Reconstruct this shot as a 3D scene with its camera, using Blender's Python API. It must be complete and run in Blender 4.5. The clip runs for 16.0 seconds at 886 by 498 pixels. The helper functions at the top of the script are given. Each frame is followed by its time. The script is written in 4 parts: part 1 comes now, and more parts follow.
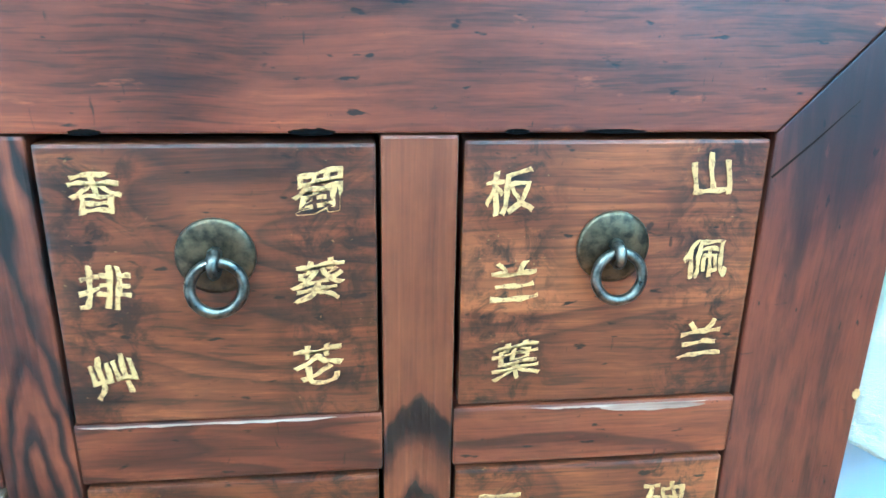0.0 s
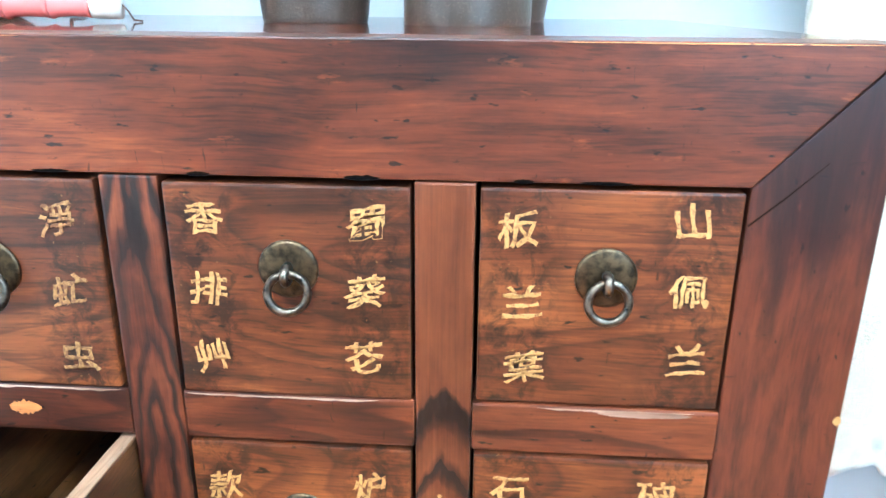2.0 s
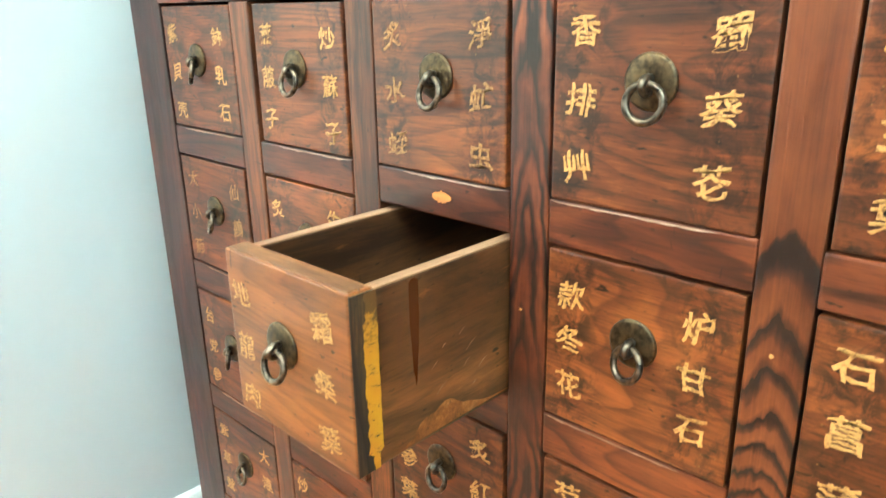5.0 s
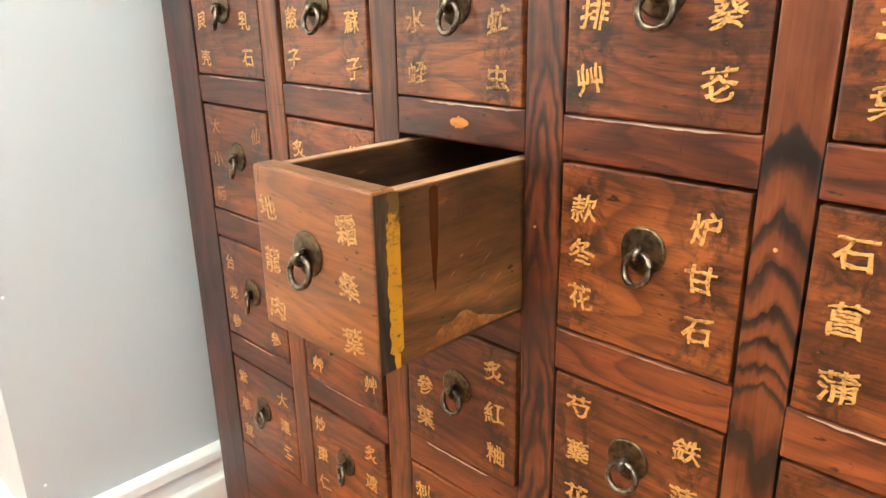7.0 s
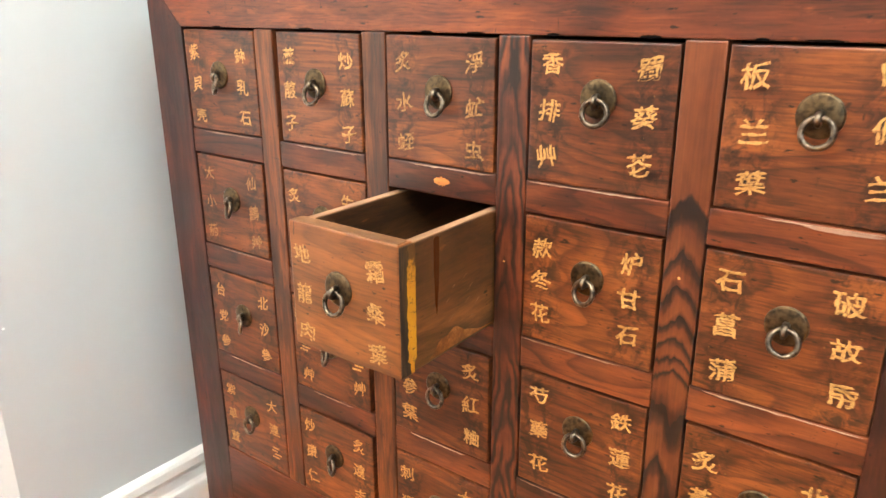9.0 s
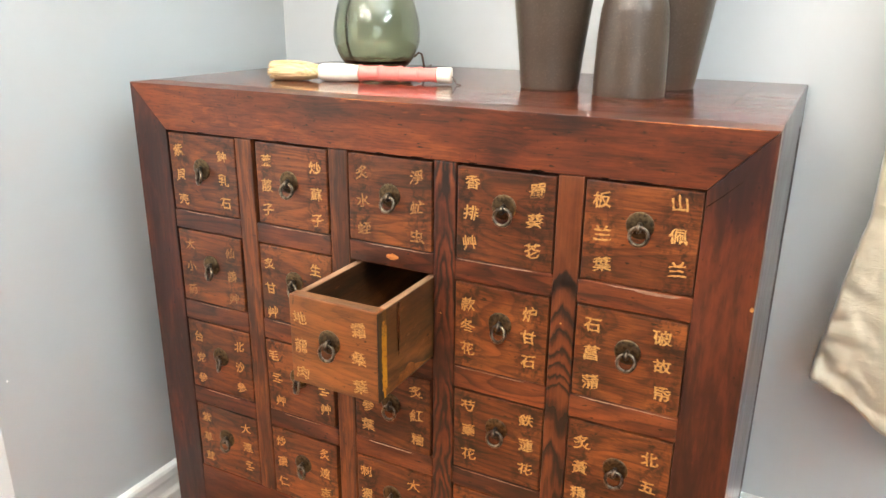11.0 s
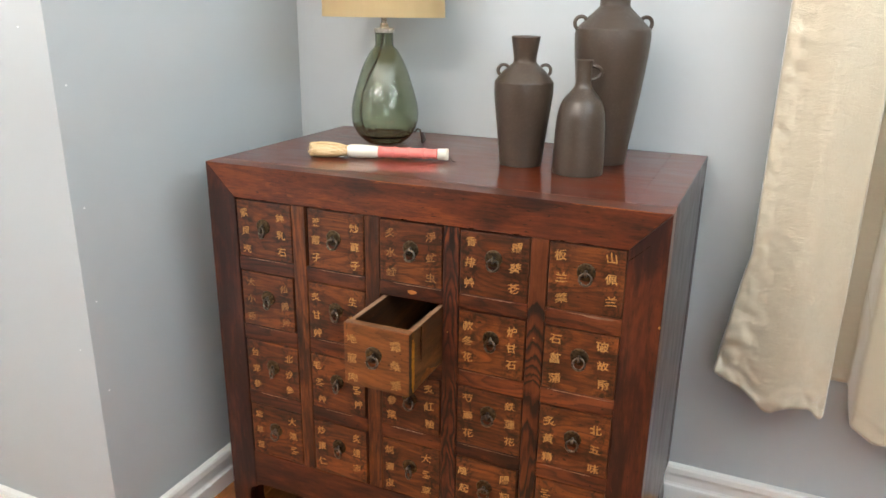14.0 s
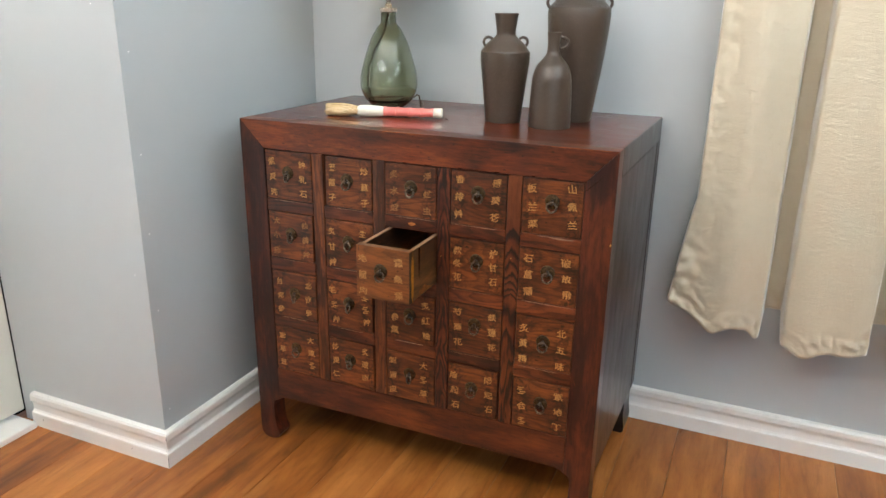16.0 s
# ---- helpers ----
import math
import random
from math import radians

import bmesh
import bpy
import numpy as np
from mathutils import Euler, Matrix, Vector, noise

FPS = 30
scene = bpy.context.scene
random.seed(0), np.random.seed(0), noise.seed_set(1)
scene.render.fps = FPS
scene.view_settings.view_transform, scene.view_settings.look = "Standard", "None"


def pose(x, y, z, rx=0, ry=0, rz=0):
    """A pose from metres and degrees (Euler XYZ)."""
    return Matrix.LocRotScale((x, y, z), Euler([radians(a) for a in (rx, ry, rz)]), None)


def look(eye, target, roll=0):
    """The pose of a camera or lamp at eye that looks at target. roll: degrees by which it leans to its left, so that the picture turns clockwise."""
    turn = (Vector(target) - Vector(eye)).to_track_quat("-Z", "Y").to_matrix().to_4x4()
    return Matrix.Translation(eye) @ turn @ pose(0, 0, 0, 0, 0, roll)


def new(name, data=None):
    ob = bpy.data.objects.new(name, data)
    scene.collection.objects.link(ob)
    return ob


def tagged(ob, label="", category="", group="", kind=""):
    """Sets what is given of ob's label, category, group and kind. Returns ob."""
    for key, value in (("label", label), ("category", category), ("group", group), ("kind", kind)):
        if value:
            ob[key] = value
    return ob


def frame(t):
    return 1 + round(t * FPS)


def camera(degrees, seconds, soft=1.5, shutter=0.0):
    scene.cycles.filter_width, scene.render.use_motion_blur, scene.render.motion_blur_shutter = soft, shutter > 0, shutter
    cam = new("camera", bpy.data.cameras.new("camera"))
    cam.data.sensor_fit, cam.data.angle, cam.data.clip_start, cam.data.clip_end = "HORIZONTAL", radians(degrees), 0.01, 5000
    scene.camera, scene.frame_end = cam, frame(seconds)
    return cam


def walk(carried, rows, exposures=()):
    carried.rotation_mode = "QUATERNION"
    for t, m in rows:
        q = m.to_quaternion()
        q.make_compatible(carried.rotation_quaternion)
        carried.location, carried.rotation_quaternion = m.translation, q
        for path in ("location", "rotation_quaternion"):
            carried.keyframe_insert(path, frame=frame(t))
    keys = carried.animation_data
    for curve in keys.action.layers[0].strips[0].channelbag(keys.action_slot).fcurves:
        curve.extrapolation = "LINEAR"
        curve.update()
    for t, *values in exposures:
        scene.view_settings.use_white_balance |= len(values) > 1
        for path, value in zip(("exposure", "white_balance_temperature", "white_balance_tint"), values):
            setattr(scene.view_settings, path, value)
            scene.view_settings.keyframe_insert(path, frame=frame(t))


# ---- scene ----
cam = camera(62.6, 16.0, shutter=0.4)
PATH = [
    (0, (0.223, -0.282, 0.863), (0.445, 1.599, 0.221), 1.0),
    (0.5, (0.234, -0.305, 0.87), (0.322, 1.587, 0.227), 0.7),
    (1, (0.243, -0.344, 0.881), (0.249, 1.547, 0.229), 0.5),
    (1.5, (0.26, -0.372, 0.893), (0.213, 1.521, 0.249), 0.4),
    (2, (0.269, -0.35, 0.897), (0.143, 1.542, 0.26), 0.5),
    (2.5, (0.298, -0.329, 0.891), (-0.04, 1.539, 0.262), 0.5),
    (3, (0.315, -0.324, 0.894), (-0.27, 1.481, 0.261), 0.2),
    (3.5, (0.324, -0.319, 0.886), (-0.509, 1.387, 0.257), -0.0),
    (4, (0.348, -0.341, 0.859), (-0.744, 1.215, 0.238), -0.2),
    (4.5, (0.354, -0.352, 0.832), (-0.895, 1.082, 0.214), -0.5),
    (5, (0.361, -0.365, 0.807), (-0.96, 0.997, 0.173), -1.1),
    (5.2, (0.364, -0.371, 0.794), (-0.968, 0.982, 0.165), -1.1),
    (7.3, (0.392, -0.41, 0.762), (-0.945, 0.931, 0.118), -1.0),
    (7.5, (0.402, -0.423, 0.768), (-0.934, 0.919, 0.126), -0.9),
    (8, (0.418, -0.442, 0.795), (-0.907, 0.911, 0.151), -0.7),
    (8.5, (0.425, -0.482, 0.808), (-0.829, 0.939, 0.169), -0.3),
    (9, (0.422, -0.551, 0.839), (-0.717, 0.965, 0.202), -0.2),
    (9.5, (0.446, -0.603, 0.869), (-0.585, 0.987, 0.23), -0.2),
    (10, (0.457, -0.659, 0.913), (-0.493, 0.981, 0.274), 0.1),
    (10.2, (0.455, -0.689, 0.936), (-0.468, 0.966, 0.296), 0.3),
    (12.3, (0.566, -0.93, 1.066), (-0.248, 0.787, 0.442), 0.5),
    (12.5, (0.571, -0.953, 1.084), (-0.233, 0.768, 0.458), 0.6),
    (13, (0.58, -1.024, 1.123), (-0.206, 0.707, 0.5), 0.9),
    (13.5, (0.572, -1.072, 1.153), (-0.199, 0.666, 0.531), 1.0),
    (14, (0.56, -1.143, 1.178), (-0.191, 0.603, 0.555), 0.8),
    (14.5, (0.558, -1.234, 1.175), (-0.183, 0.515, 0.547), 0.7),
    (15, (0.586, -1.291, 1.171), (-0.152, 0.457, 0.538), 0.9),
    (15.5, (0.651, -1.362, 1.156), (-0.093, 0.383, 0.522), 1.1),
    (16, (0.699, -1.427, 1.148), (-0.051, 0.315, 0.513), 0.9),
]
EXPOSURES = [(0, 1.64, 3480, -24), (1, 1.67, 3840, -20), (1.5, 1.56, 4100, -14), (2, 1.54, 4650, -4), (2.5, 1.54, 4400, -11), (3, 1.58, 4050, -19), (3.5, 1.67, 4050, -24), (4, 1.74, 4200, -30), (4.5, 1.62, 4900, -22), (5.2, 1.45, 6200, -9), (7.3, 1.18, 7050, 10), (9, 1.20, 7050, 11), (10.2, 1.08, 6900, 11), (12.3, 0.46, 6700, 11), (14, 0.13, 6550, 11), (16, -0.01, 6450, 10)]
walk(cam, [(t, look(eye, target, roll)) for t, eye, target, roll in PATH], EXPOSURES)

# ---- light: daylight from windows assumed out of view behind and beside the camera ----
ROOM_X0, ROOM_X1, ROOM_Y0, ROOM_Y1, ROOM_H = -1.05, 2.2, -2.1, 0.548, 2.50
world = bpy.data.worlds.new("daylight")
scene.world = world
world.use_nodes = True
sky = world.node_tree.nodes.new("ShaderNodeTexSky")
sky.sky_type, sky.sun_disc = "NISHITA", False
sky.sun_elevation, sky.sun_rotation = radians(40), radians(200)
world.node_tree.links.new(sky.outputs[0], world.node_tree.nodes["Background"].inputs[0])
world.node_tree.nodes["Background"].inputs[1].default_value = 0.12


def window_light(name, m, w, h, watts, color):
    data = bpy.data.lights.new(name, "AREA")
    data.shape, data.size, data.size_y, data.energy, data.color = "RECTANGLE", w, h, watts, color
    ob = new(name, data)
    ob.matrix_world = m
    return ob


# first two: assumed high windows, tilted up so ceiling bounce lights from above
window_light("window_light_rear", look((-0.16, ROOM_Y0 - 0.02, 2.16), (-0.16, 0, 5.4)), 1.62, 0.48, 120, (1.0, 0.955, 0.90))
window_light("window_light_side", look((ROOM_X1 + 0.02, -1.06, 2.08), (0, -1.0, 5.4)), 1.7, 0.62, 112, (0.76, 0.915, 1.0))
window_light("window_light_low", look((1.475, ROOM_Y0 - 0.02, 1.30), (1.475, 0, 1.30)), 1.22, 1.06, 8.6, (0.80, 0.925, 1.0))
window_light("window_light_door", look((-1.160, -1.16, 1.08), (0, -1.16, 1.08)), 1.26, 1.56, 4.2, (0.97, 0.985, 1.0))

# ---- materials ----


class Nodes:
    """Short hand for building one node material."""

    def __init__(self, name):
        self.mat = bpy.data.materials.new(name)
        self.mat.use_nodes = True
        self.tree = self.mat.node_tree
        self.bsdf = self.tree.nodes["Principled BSDF"]

    def add(self, kind, **inputs):
        node = self.tree.nodes.new("ShaderNode" + kind)
        for key, value in inputs.items():
            self.put(node, key, value)
        return node

    def put(self, node, key, value):
        slot = node.inputs[int(key[1:])] if key[0] == "i" and key[1:].isdigit() else node.inputs[key.replace("_", " ")]
        if isinstance(value, bpy.types.NodeSocket):
            self.tree.links.new(value, slot)
        else:
            slot.default_value = value

    def math(self, op, a, b=0.0, c=0.0, clamp=False):
        node = self.tree.nodes.new("ShaderNodeMath")
        node.operation, node.use_clamp = op, clamp
        for i, v in enumerate((a, b, c)):
            self.put(node, "i%d" % i, v)
        return node.outputs[0]

    def vec(self, op, a, b):
        node = self.tree.nodes.new("ShaderNodeVectorMath")
        node.operation = op
        self.put(node, "i0", a)
        self.put(node, "i1", b)
        return node.outputs[0]

    def noise(self, coord, scale, detail=4.0, rough=0.55, distort=0.0):
        return self.add("TexNoise", Vector=coord, Scale=scale, Detail=detail, Roughness=rough, Distortion=distort).outputs[0]

    def ramp(self, fac, stops):
        node = self.tree.nodes.new("ShaderNodeValToRGB")
        self.put(node, "Fac", fac)
        el = node.color_ramp.elements
        while len(el) < len(stops):
            el.new(0.5)
        for e, (p, c) in zip(el, stops):
            e.position = p
            e.color = (c, c, c, 1) if isinstance(c, (int, float)) else (*c, 1)
        return node.outputs[0]

    def mix(self, fac, a, b, blend="MIX"):
        node = self.tree.nodes.new("ShaderNodeMix")
        node.data_type, node.blend_type = "RGBA", blend
        for i, v in ((0, fac), (6, a), (7, b)):
            if isinstance(v, tuple) and len(v) == 3:
                v = (*v, 1)
            self.put(node, "i%d" % i, v)
        return node.outputs[2]

    def coords(self, shift=True):
        c = self.tree.nodes.new("ShaderNodeTexCoord").outputs["Object"]
        if shift:
            r = self.tree.nodes.new("ShaderNodeObjectInfo").outputs["Random"]
            off = self.add("CombineXYZ", X=self.math("MULTIPLY", r, 37.0), Y=self.math("MULTIPLY", r, 91.0), Z=self.math("MULTIPLY", r, 53.0)).outputs[0]
            c = self.vec("ADD", c, off)
        return c

    def bump(self, height, strength, distance=0.001):
        self.put(self.bsdf, "Normal", self.add("Bump", Height=height, Strength=strength, Distance=distance).outputs[0])

    def set(self, **kw):
        for key, value in kw.items():
            if isinstance(value, tuple) and len(value) == 3:
                value = (*value, 1)
            self.put(self.bsdf, key, value)
        return self.mat


def wood(name, dark, mid, light, along="x", rings=1.0, ring_freq=16.0, rough=0.40, blotch=1.0, coat=0.22, stretch=7.0, marks=1.0, lines=1.0, smudge=0.0, stains=0.56, vary=0.20, dirt=0.55, spec=0.38, broad=0.0, pore=0.45):
    """Lacquered timber with figure along one axis: wide figure, grain lines, blotches, dents and worn patches."""
    n = Nodes(name)
    p = n.coords()
    k = {"x": (1, stretch, stretch), "y": (stretch, 1, stretch), "z": (stretch, stretch, 1)}[along]
    order = {"x": (0, 1, 1), "y": (1, 0, 1), "z": (1, 1, 0)}[along]
    fine = tuple((16, 720)[o] for o in order)
    mid_scale = tuple((7, 190)[o] for o in order)
    q = n.vec("MULTIPLY", p, k)
    bend = n.add("TexNoise", Vector=p, Scale=9.0, Detail=2.0).outputs[1]
    bent = n.vec("ADD", p, n.vec("MULTIPLY", n.vec("SUBTRACT", bend, (0.5, 0.5, 0.5)), tuple((0.0, 0.012)[o] for o in order)))
    figure = n.noise(q, 2.4, 2.5, 0.45, 0.3)
    saw = n.math("FRACT", n.math("MULTIPLY", figure, ring_freq))
    wave = n.ramp(saw, [(0.0, 0.0), (0.10, 0.25), (0.55, 1.0), (0.90, 0.85), (1.0, 0.0)])
    pores = n.noise(n.vec("MULTIPLY", bent, fine), 1.0, 3.0, 0.6)
    streak = n.noise(n.vec("MULTIPLY", bent, mid_scale), 1.0, 5.0, 0.62)
    patches = n.noise(n.vec("MULTIPLY", p, tuple((0.42, 1.35)[o] for o in order)), 15.0, 6.0, 0.62, 0.4)
    tone = n.math("ADD", n.math("MULTIPLY_ADD", wave, 0.30 * rings, 0.22 - 0.17 * rings), n.math("MULTIPLY_ADD", streak, 0.58 * lines, -0.29 * lines))
    tone = n.math("ADD", tone, n.math("MULTIPLY_ADD", pores, 0.46 * lines, -0.23 * lines))
    tone = n.math("ADD", tone, n.math("MULTIPLY_ADD", patches, 1.25 * blotch, -0.62 * blotch))
    if broad:
        clouds = n.noise(n.vec("MULTIPLY", q, (0.4, 0.4, 0.4)), 4.6, 3.0, 0.5, 0.5)
        tone = n.math("ADD", tone, n.math("MULTIPLY_ADD", clouds, broad, -broad / 2))
    own = n.add("ObjectInfo").outputs["Random"]
    tone = n.math("ADD", tone, n.math("MULTIPLY_ADD", own, vary, -vary / 2))
    color = n.ramp(n.math("ADD", tone, 0.19), [(0.08, dark), (0.42, mid), (0.80, light)])
    dash = n.ramp(n.noise(n.vec("MULTIPLY", bent, tuple((34, 620)[o] for o in order)), 1.0, 2.0, 0.5), [(0.53, 0.0), (0.64, 1.0)])
    color = n.mix(n.math("MULTIPLY", n.math("MULTIPLY", dash, n.ramp(patches, [(0.35, 1.0), (0.62, 0.35)])), pore), color, dark)
    stain = n.ramp(n.noise(q, 5.0, 7.0, 0.66, 0.6), [(stains, 0.0), (stains + 0.16, 1.0)])
    color = n.mix(n.math("MULTIPLY", stain, dirt), color, tuple(v * 0.75 for v in dark))
    worn = n.ramp(n.noise(n.vec("MULTIPLY", bent, tuple((24, 90)[o] for o in order)), 1.0, 5.0, 0.65), [(0.64, 0.0), (0.72, 1.0)])
    color = n.mix(n.math("MULTIPLY", worn, 0.32 * blotch), color, tuple(v * 1.35 for v in light))
    dent = n.ramp(n.noise(n.vec("MULTIPLY", p, tuple((85, 230)[o] for o in order)), 1.0, 2.5, 0.5), [(0.675, 0.0), (0.73, 1.0)])
    color = n.mix(n.math("MULTIPLY", dent, 0.9 * marks), color, tuple(v * 0.25 for v in dark))
    nick = n.ramp(n.noise(n.vec("MULTIPLY", p, tuple((210, 48)[o] for o in order)), 1.0, 3.0, 0.55, 0.3), [(0.70, 0.0), (0.745, 1.0)])
    color = n.mix(n.math("MULTIPLY", nick, 0.7 * marks), color, tuple(v * 0.4 for v in dark))
    speck = n.ramp(n.noise(p, 260.0, 3.0, 0.6), [(0.70, 0.0), (0.76, 1.0)])
    color = n.mix(n.math("MULTIPLY", speck, 0.55 * marks), color, tuple(v * 0.5 for v in dark))
    if smudge:
        far = n.math("ABSOLUTE", n.math("SUBTRACT", n.math("ABSOLUTE", n.add("SeparateXYZ", Vector=n.coords(False)).outputs["X"]), 0.044))
        zone = n.ramp(far, [(0.010, 1.0), (0.027, 0.0)])
        soot = n.ramp(n.noise(p, 75.0, 6.0, 0.7, 0.8), [(0.45, 0.0), (0.60, 1.0)])
        color = n.mix(n.math("MULTIPLY", n.math("MULTIPLY", zone, soot), smudge), color, tuple(v * 0.6 for v in dark))
        fleck = n.ramp(n.noise(p, 330.0, 3.0, 0.6), [(0.70, 0.0), (0.74, 1.0)])
        color = n.mix(n.math("MULTIPLY", n.math("MULTIPLY", zone, fleck), 0.6 * smudge), color, (0.30, 0.17, 0.05))
    gloss = n.math("ADD", n.math("MULTIPLY_ADD", patches, 0.26, rough - 0.13), n.math("MULTIPLY", stain, 0.08))
    height = n.math("SUBTRACT", n.math("ADD", n.math("MULTIPLY", pores, 0.35), n.math("MULTIPLY", streak, 0.8)), n.math("MULTIPLY", dent, 0.35 * marks))
    height = n.math("ADD", height, n.math("MULTIPLY", patches, 1.2))
    n.bump(height, 0.3, 0.0006)
    n.set(Base_Color=color, Roughness=gloss, Specular_IOR_Level=spec, Coat_Weight=coat, Coat_Roughness=0.25 if coat < 0.3 else 0.045)
    return n.mat


def paint(name, color, rough=0.6, mottle=0.05, bump=0.12, scale=260.0):
    n = Nodes(name)
    p = n.coords(False)
    big = n.noise(p, 3.0, 4.0)
    tint = n.mix(n.math("MULTIPLY", big, 1.0), tuple(v * (1 - mottle) for v in color), tuple(min(1, v * (1 + mottle)) for v in color))
    n.bump(n.noise(p, scale, 3.0), bump, 0.0006)
    return n.set(Base_Color=tint, Roughness=rough)


def metal(name, color, dark, rough, shine=0.9):
    n = Nodes(name)
    p = n.coords()
    spots = n.noise(p, 220.0, 5.0, 0.6)
    n.bump(n.noise(p, 900.0, 3.0), 0.15, 0.0002)
    return n.set(Base_Color=n.mix(n.ramp(spots, [(0.35, 0.0), (0.62, 1.0)]), dark, color), Metallic=shine,
                 Roughness=n.math("MULTIPLY_ADD", spots, 0.3, rough - 0.15))


WOOD_DARK = (0.013, 0.0050, 0.0032)
wood_drawer = wood("drawer_wood", (0.018, 0.0074, 0.0041), (0.114, 0.0285, 0.0082), (0.300, 0.085, 0.0190), "x", 0.75, 17.0, blotch=0.70, broad=0.6, vary=0.10, lines=0.75, pore=0.6, smudge=0.85, stains=0.58, stretch=5.0, dirt=0.45)
wood_rail = wood("rail_wood", WOOD_DARK, (0.126, 0.0268, 0.0082), (0.330, 0.082, 0.0180), "x", 0.25, 9.0, marks=1.0, lines=0.55, pore=0.6, blotch=0.85, broad=0.75, stains=0.53, dirt=0.6)
wood_apron = wood("apron_wood", WOOD_DARK, (0.072, 0.0158, 0.0060), (0.205, 0.050, 0.0130), "x", 0.25, 9.0, marks=0.8, lines=0.5, pore=0.6, blotch=0.8, broad=0.7, stains=0.52, dirt=0.7)
wood_cross = wood("cross_rail_wood", WOOD_DARK, (0.068, 0.0160, 0.0062), (0.220, 0.053, 0.0148), "x", 0.9, 12.0, stretch=6.0, lines=0.5, blotch=0.8, broad=0.9, stains=0.54)
wood_stile = wood("stile_wood", (0.017, 0.0055, 0.0034), (0.036, 0.0078, 0.0042), (0.118, 0.026, 0.0090), "z", 0.25, 7.0, lines=0.55, blotch=1.3, broad=1.2, stains=0.47, dirt=0.8)
wood_top = wood("top_wood", (0.040, 0.0072, 0.0030), (0.116, 0.0190, 0.0056), (0.18, 0.0350, 0.0090), "x", 0.3, 8.0, rough=0.34, blotch=0.45, coat=0.78, marks=0.15, lines=0.3, vary=0.08, spec=0.08)
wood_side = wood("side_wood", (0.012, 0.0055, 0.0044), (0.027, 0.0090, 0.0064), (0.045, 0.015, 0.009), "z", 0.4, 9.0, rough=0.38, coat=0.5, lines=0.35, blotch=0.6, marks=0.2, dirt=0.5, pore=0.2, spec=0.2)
wood_black = wood("black_shaded_wood", (0.003, 0.002, 0.002), (0.007, 0.005, 0.0045), (0.014, 0.010, 0.008), "z", 0.3, 8.0, lines=0.4, blotch=0.4, marks=0.2)
wood_inner = wood("drawer_inside_wood", (0.024, 0.010, 0.005), (0.115, 0.044, 0.0150), (0.30, 0.120, 0.037), "y", 0.25, 6.0, lines=0.5, blotch=0.9, broad=1.4, rough=0.42, coat=0.12)
wood_flank = wood("drawer_flank_wood", (0.018, 0.0095, 0.0055), (0.104, 0.040, 0.0135), (0.255, 0.096, 0.028), "y", 0.2, 6.0, lines=0.35, blotch=1.3, broad=1.5, rough=0.33, coat=0.29, stains=0.50, dirt=0.7)
wood_open = wood("open_drawer_wood", (0.042, 0.0145, 0.006), (0.115, 0.0345, 0.0095), (0.27, 0.088, 0.021), "x", 0.5, 14.0, blotch=0.7, broad=0.7, lines=0.5)
wood_raw = wood("worn_edge_wood", (0.15, 0.072, 0.035), (0.32, 0.175, 0.098), (0.50, 0.32, 0.205), "y", 0.4, 8.0, rough=0.6, blotch=0.5, coat=0.0, marks=0.4)
wood_lip = wood("rubbed_lip_wood", (0.075, 0.030, 0.012), (0.20, 0.090, 0.038), (0.46, 0.28, 0.17), "x", 0.5, 8.0, rough=0.5, blotch=1.3, coat=0.0, marks=0.6, broad=1.0)
wood_chip = wood("bare_orange_wood", (0.20, 0.065, 0.014), (0.44, 0.145, 0.030), (0.60, 0.23, 0.055), "x", 0.4, 8.0, rough=0.6, blotch=0.6, coat=0.0)
wood_amber = wood("amber_rubbed_wood", (0.07, 0.024, 0.008), (0.25, 0.088, 0.020), (0.50, 0.24, 0.09), "x", 0.4, 8.0, rough=0.5, blotch=1.0, coat=0.0, broad=0.8)
wood_end = wood("end_grain_wood", (0.012, 0.007, 0.005), (0.030, 0.017, 0.010), (0.13, 0.065, 0.02), "z", 1.2, 12.0, rough=0.6, coat=0.0)
wood_floor = wood("floor_board_wood", (0.12, 0.035, 0.0075), (0.315, 0.101, 0.0205), (0.49, 0.190, 0.046), "y", 0.38, 4.0, rough=0.33, blotch=0.42, coat=0.15, stretch=8.0, marks=0.0, lines=0.28, vary=0.28, pore=0.25, dirt=0.35, stains=0.55, broad=1.1)


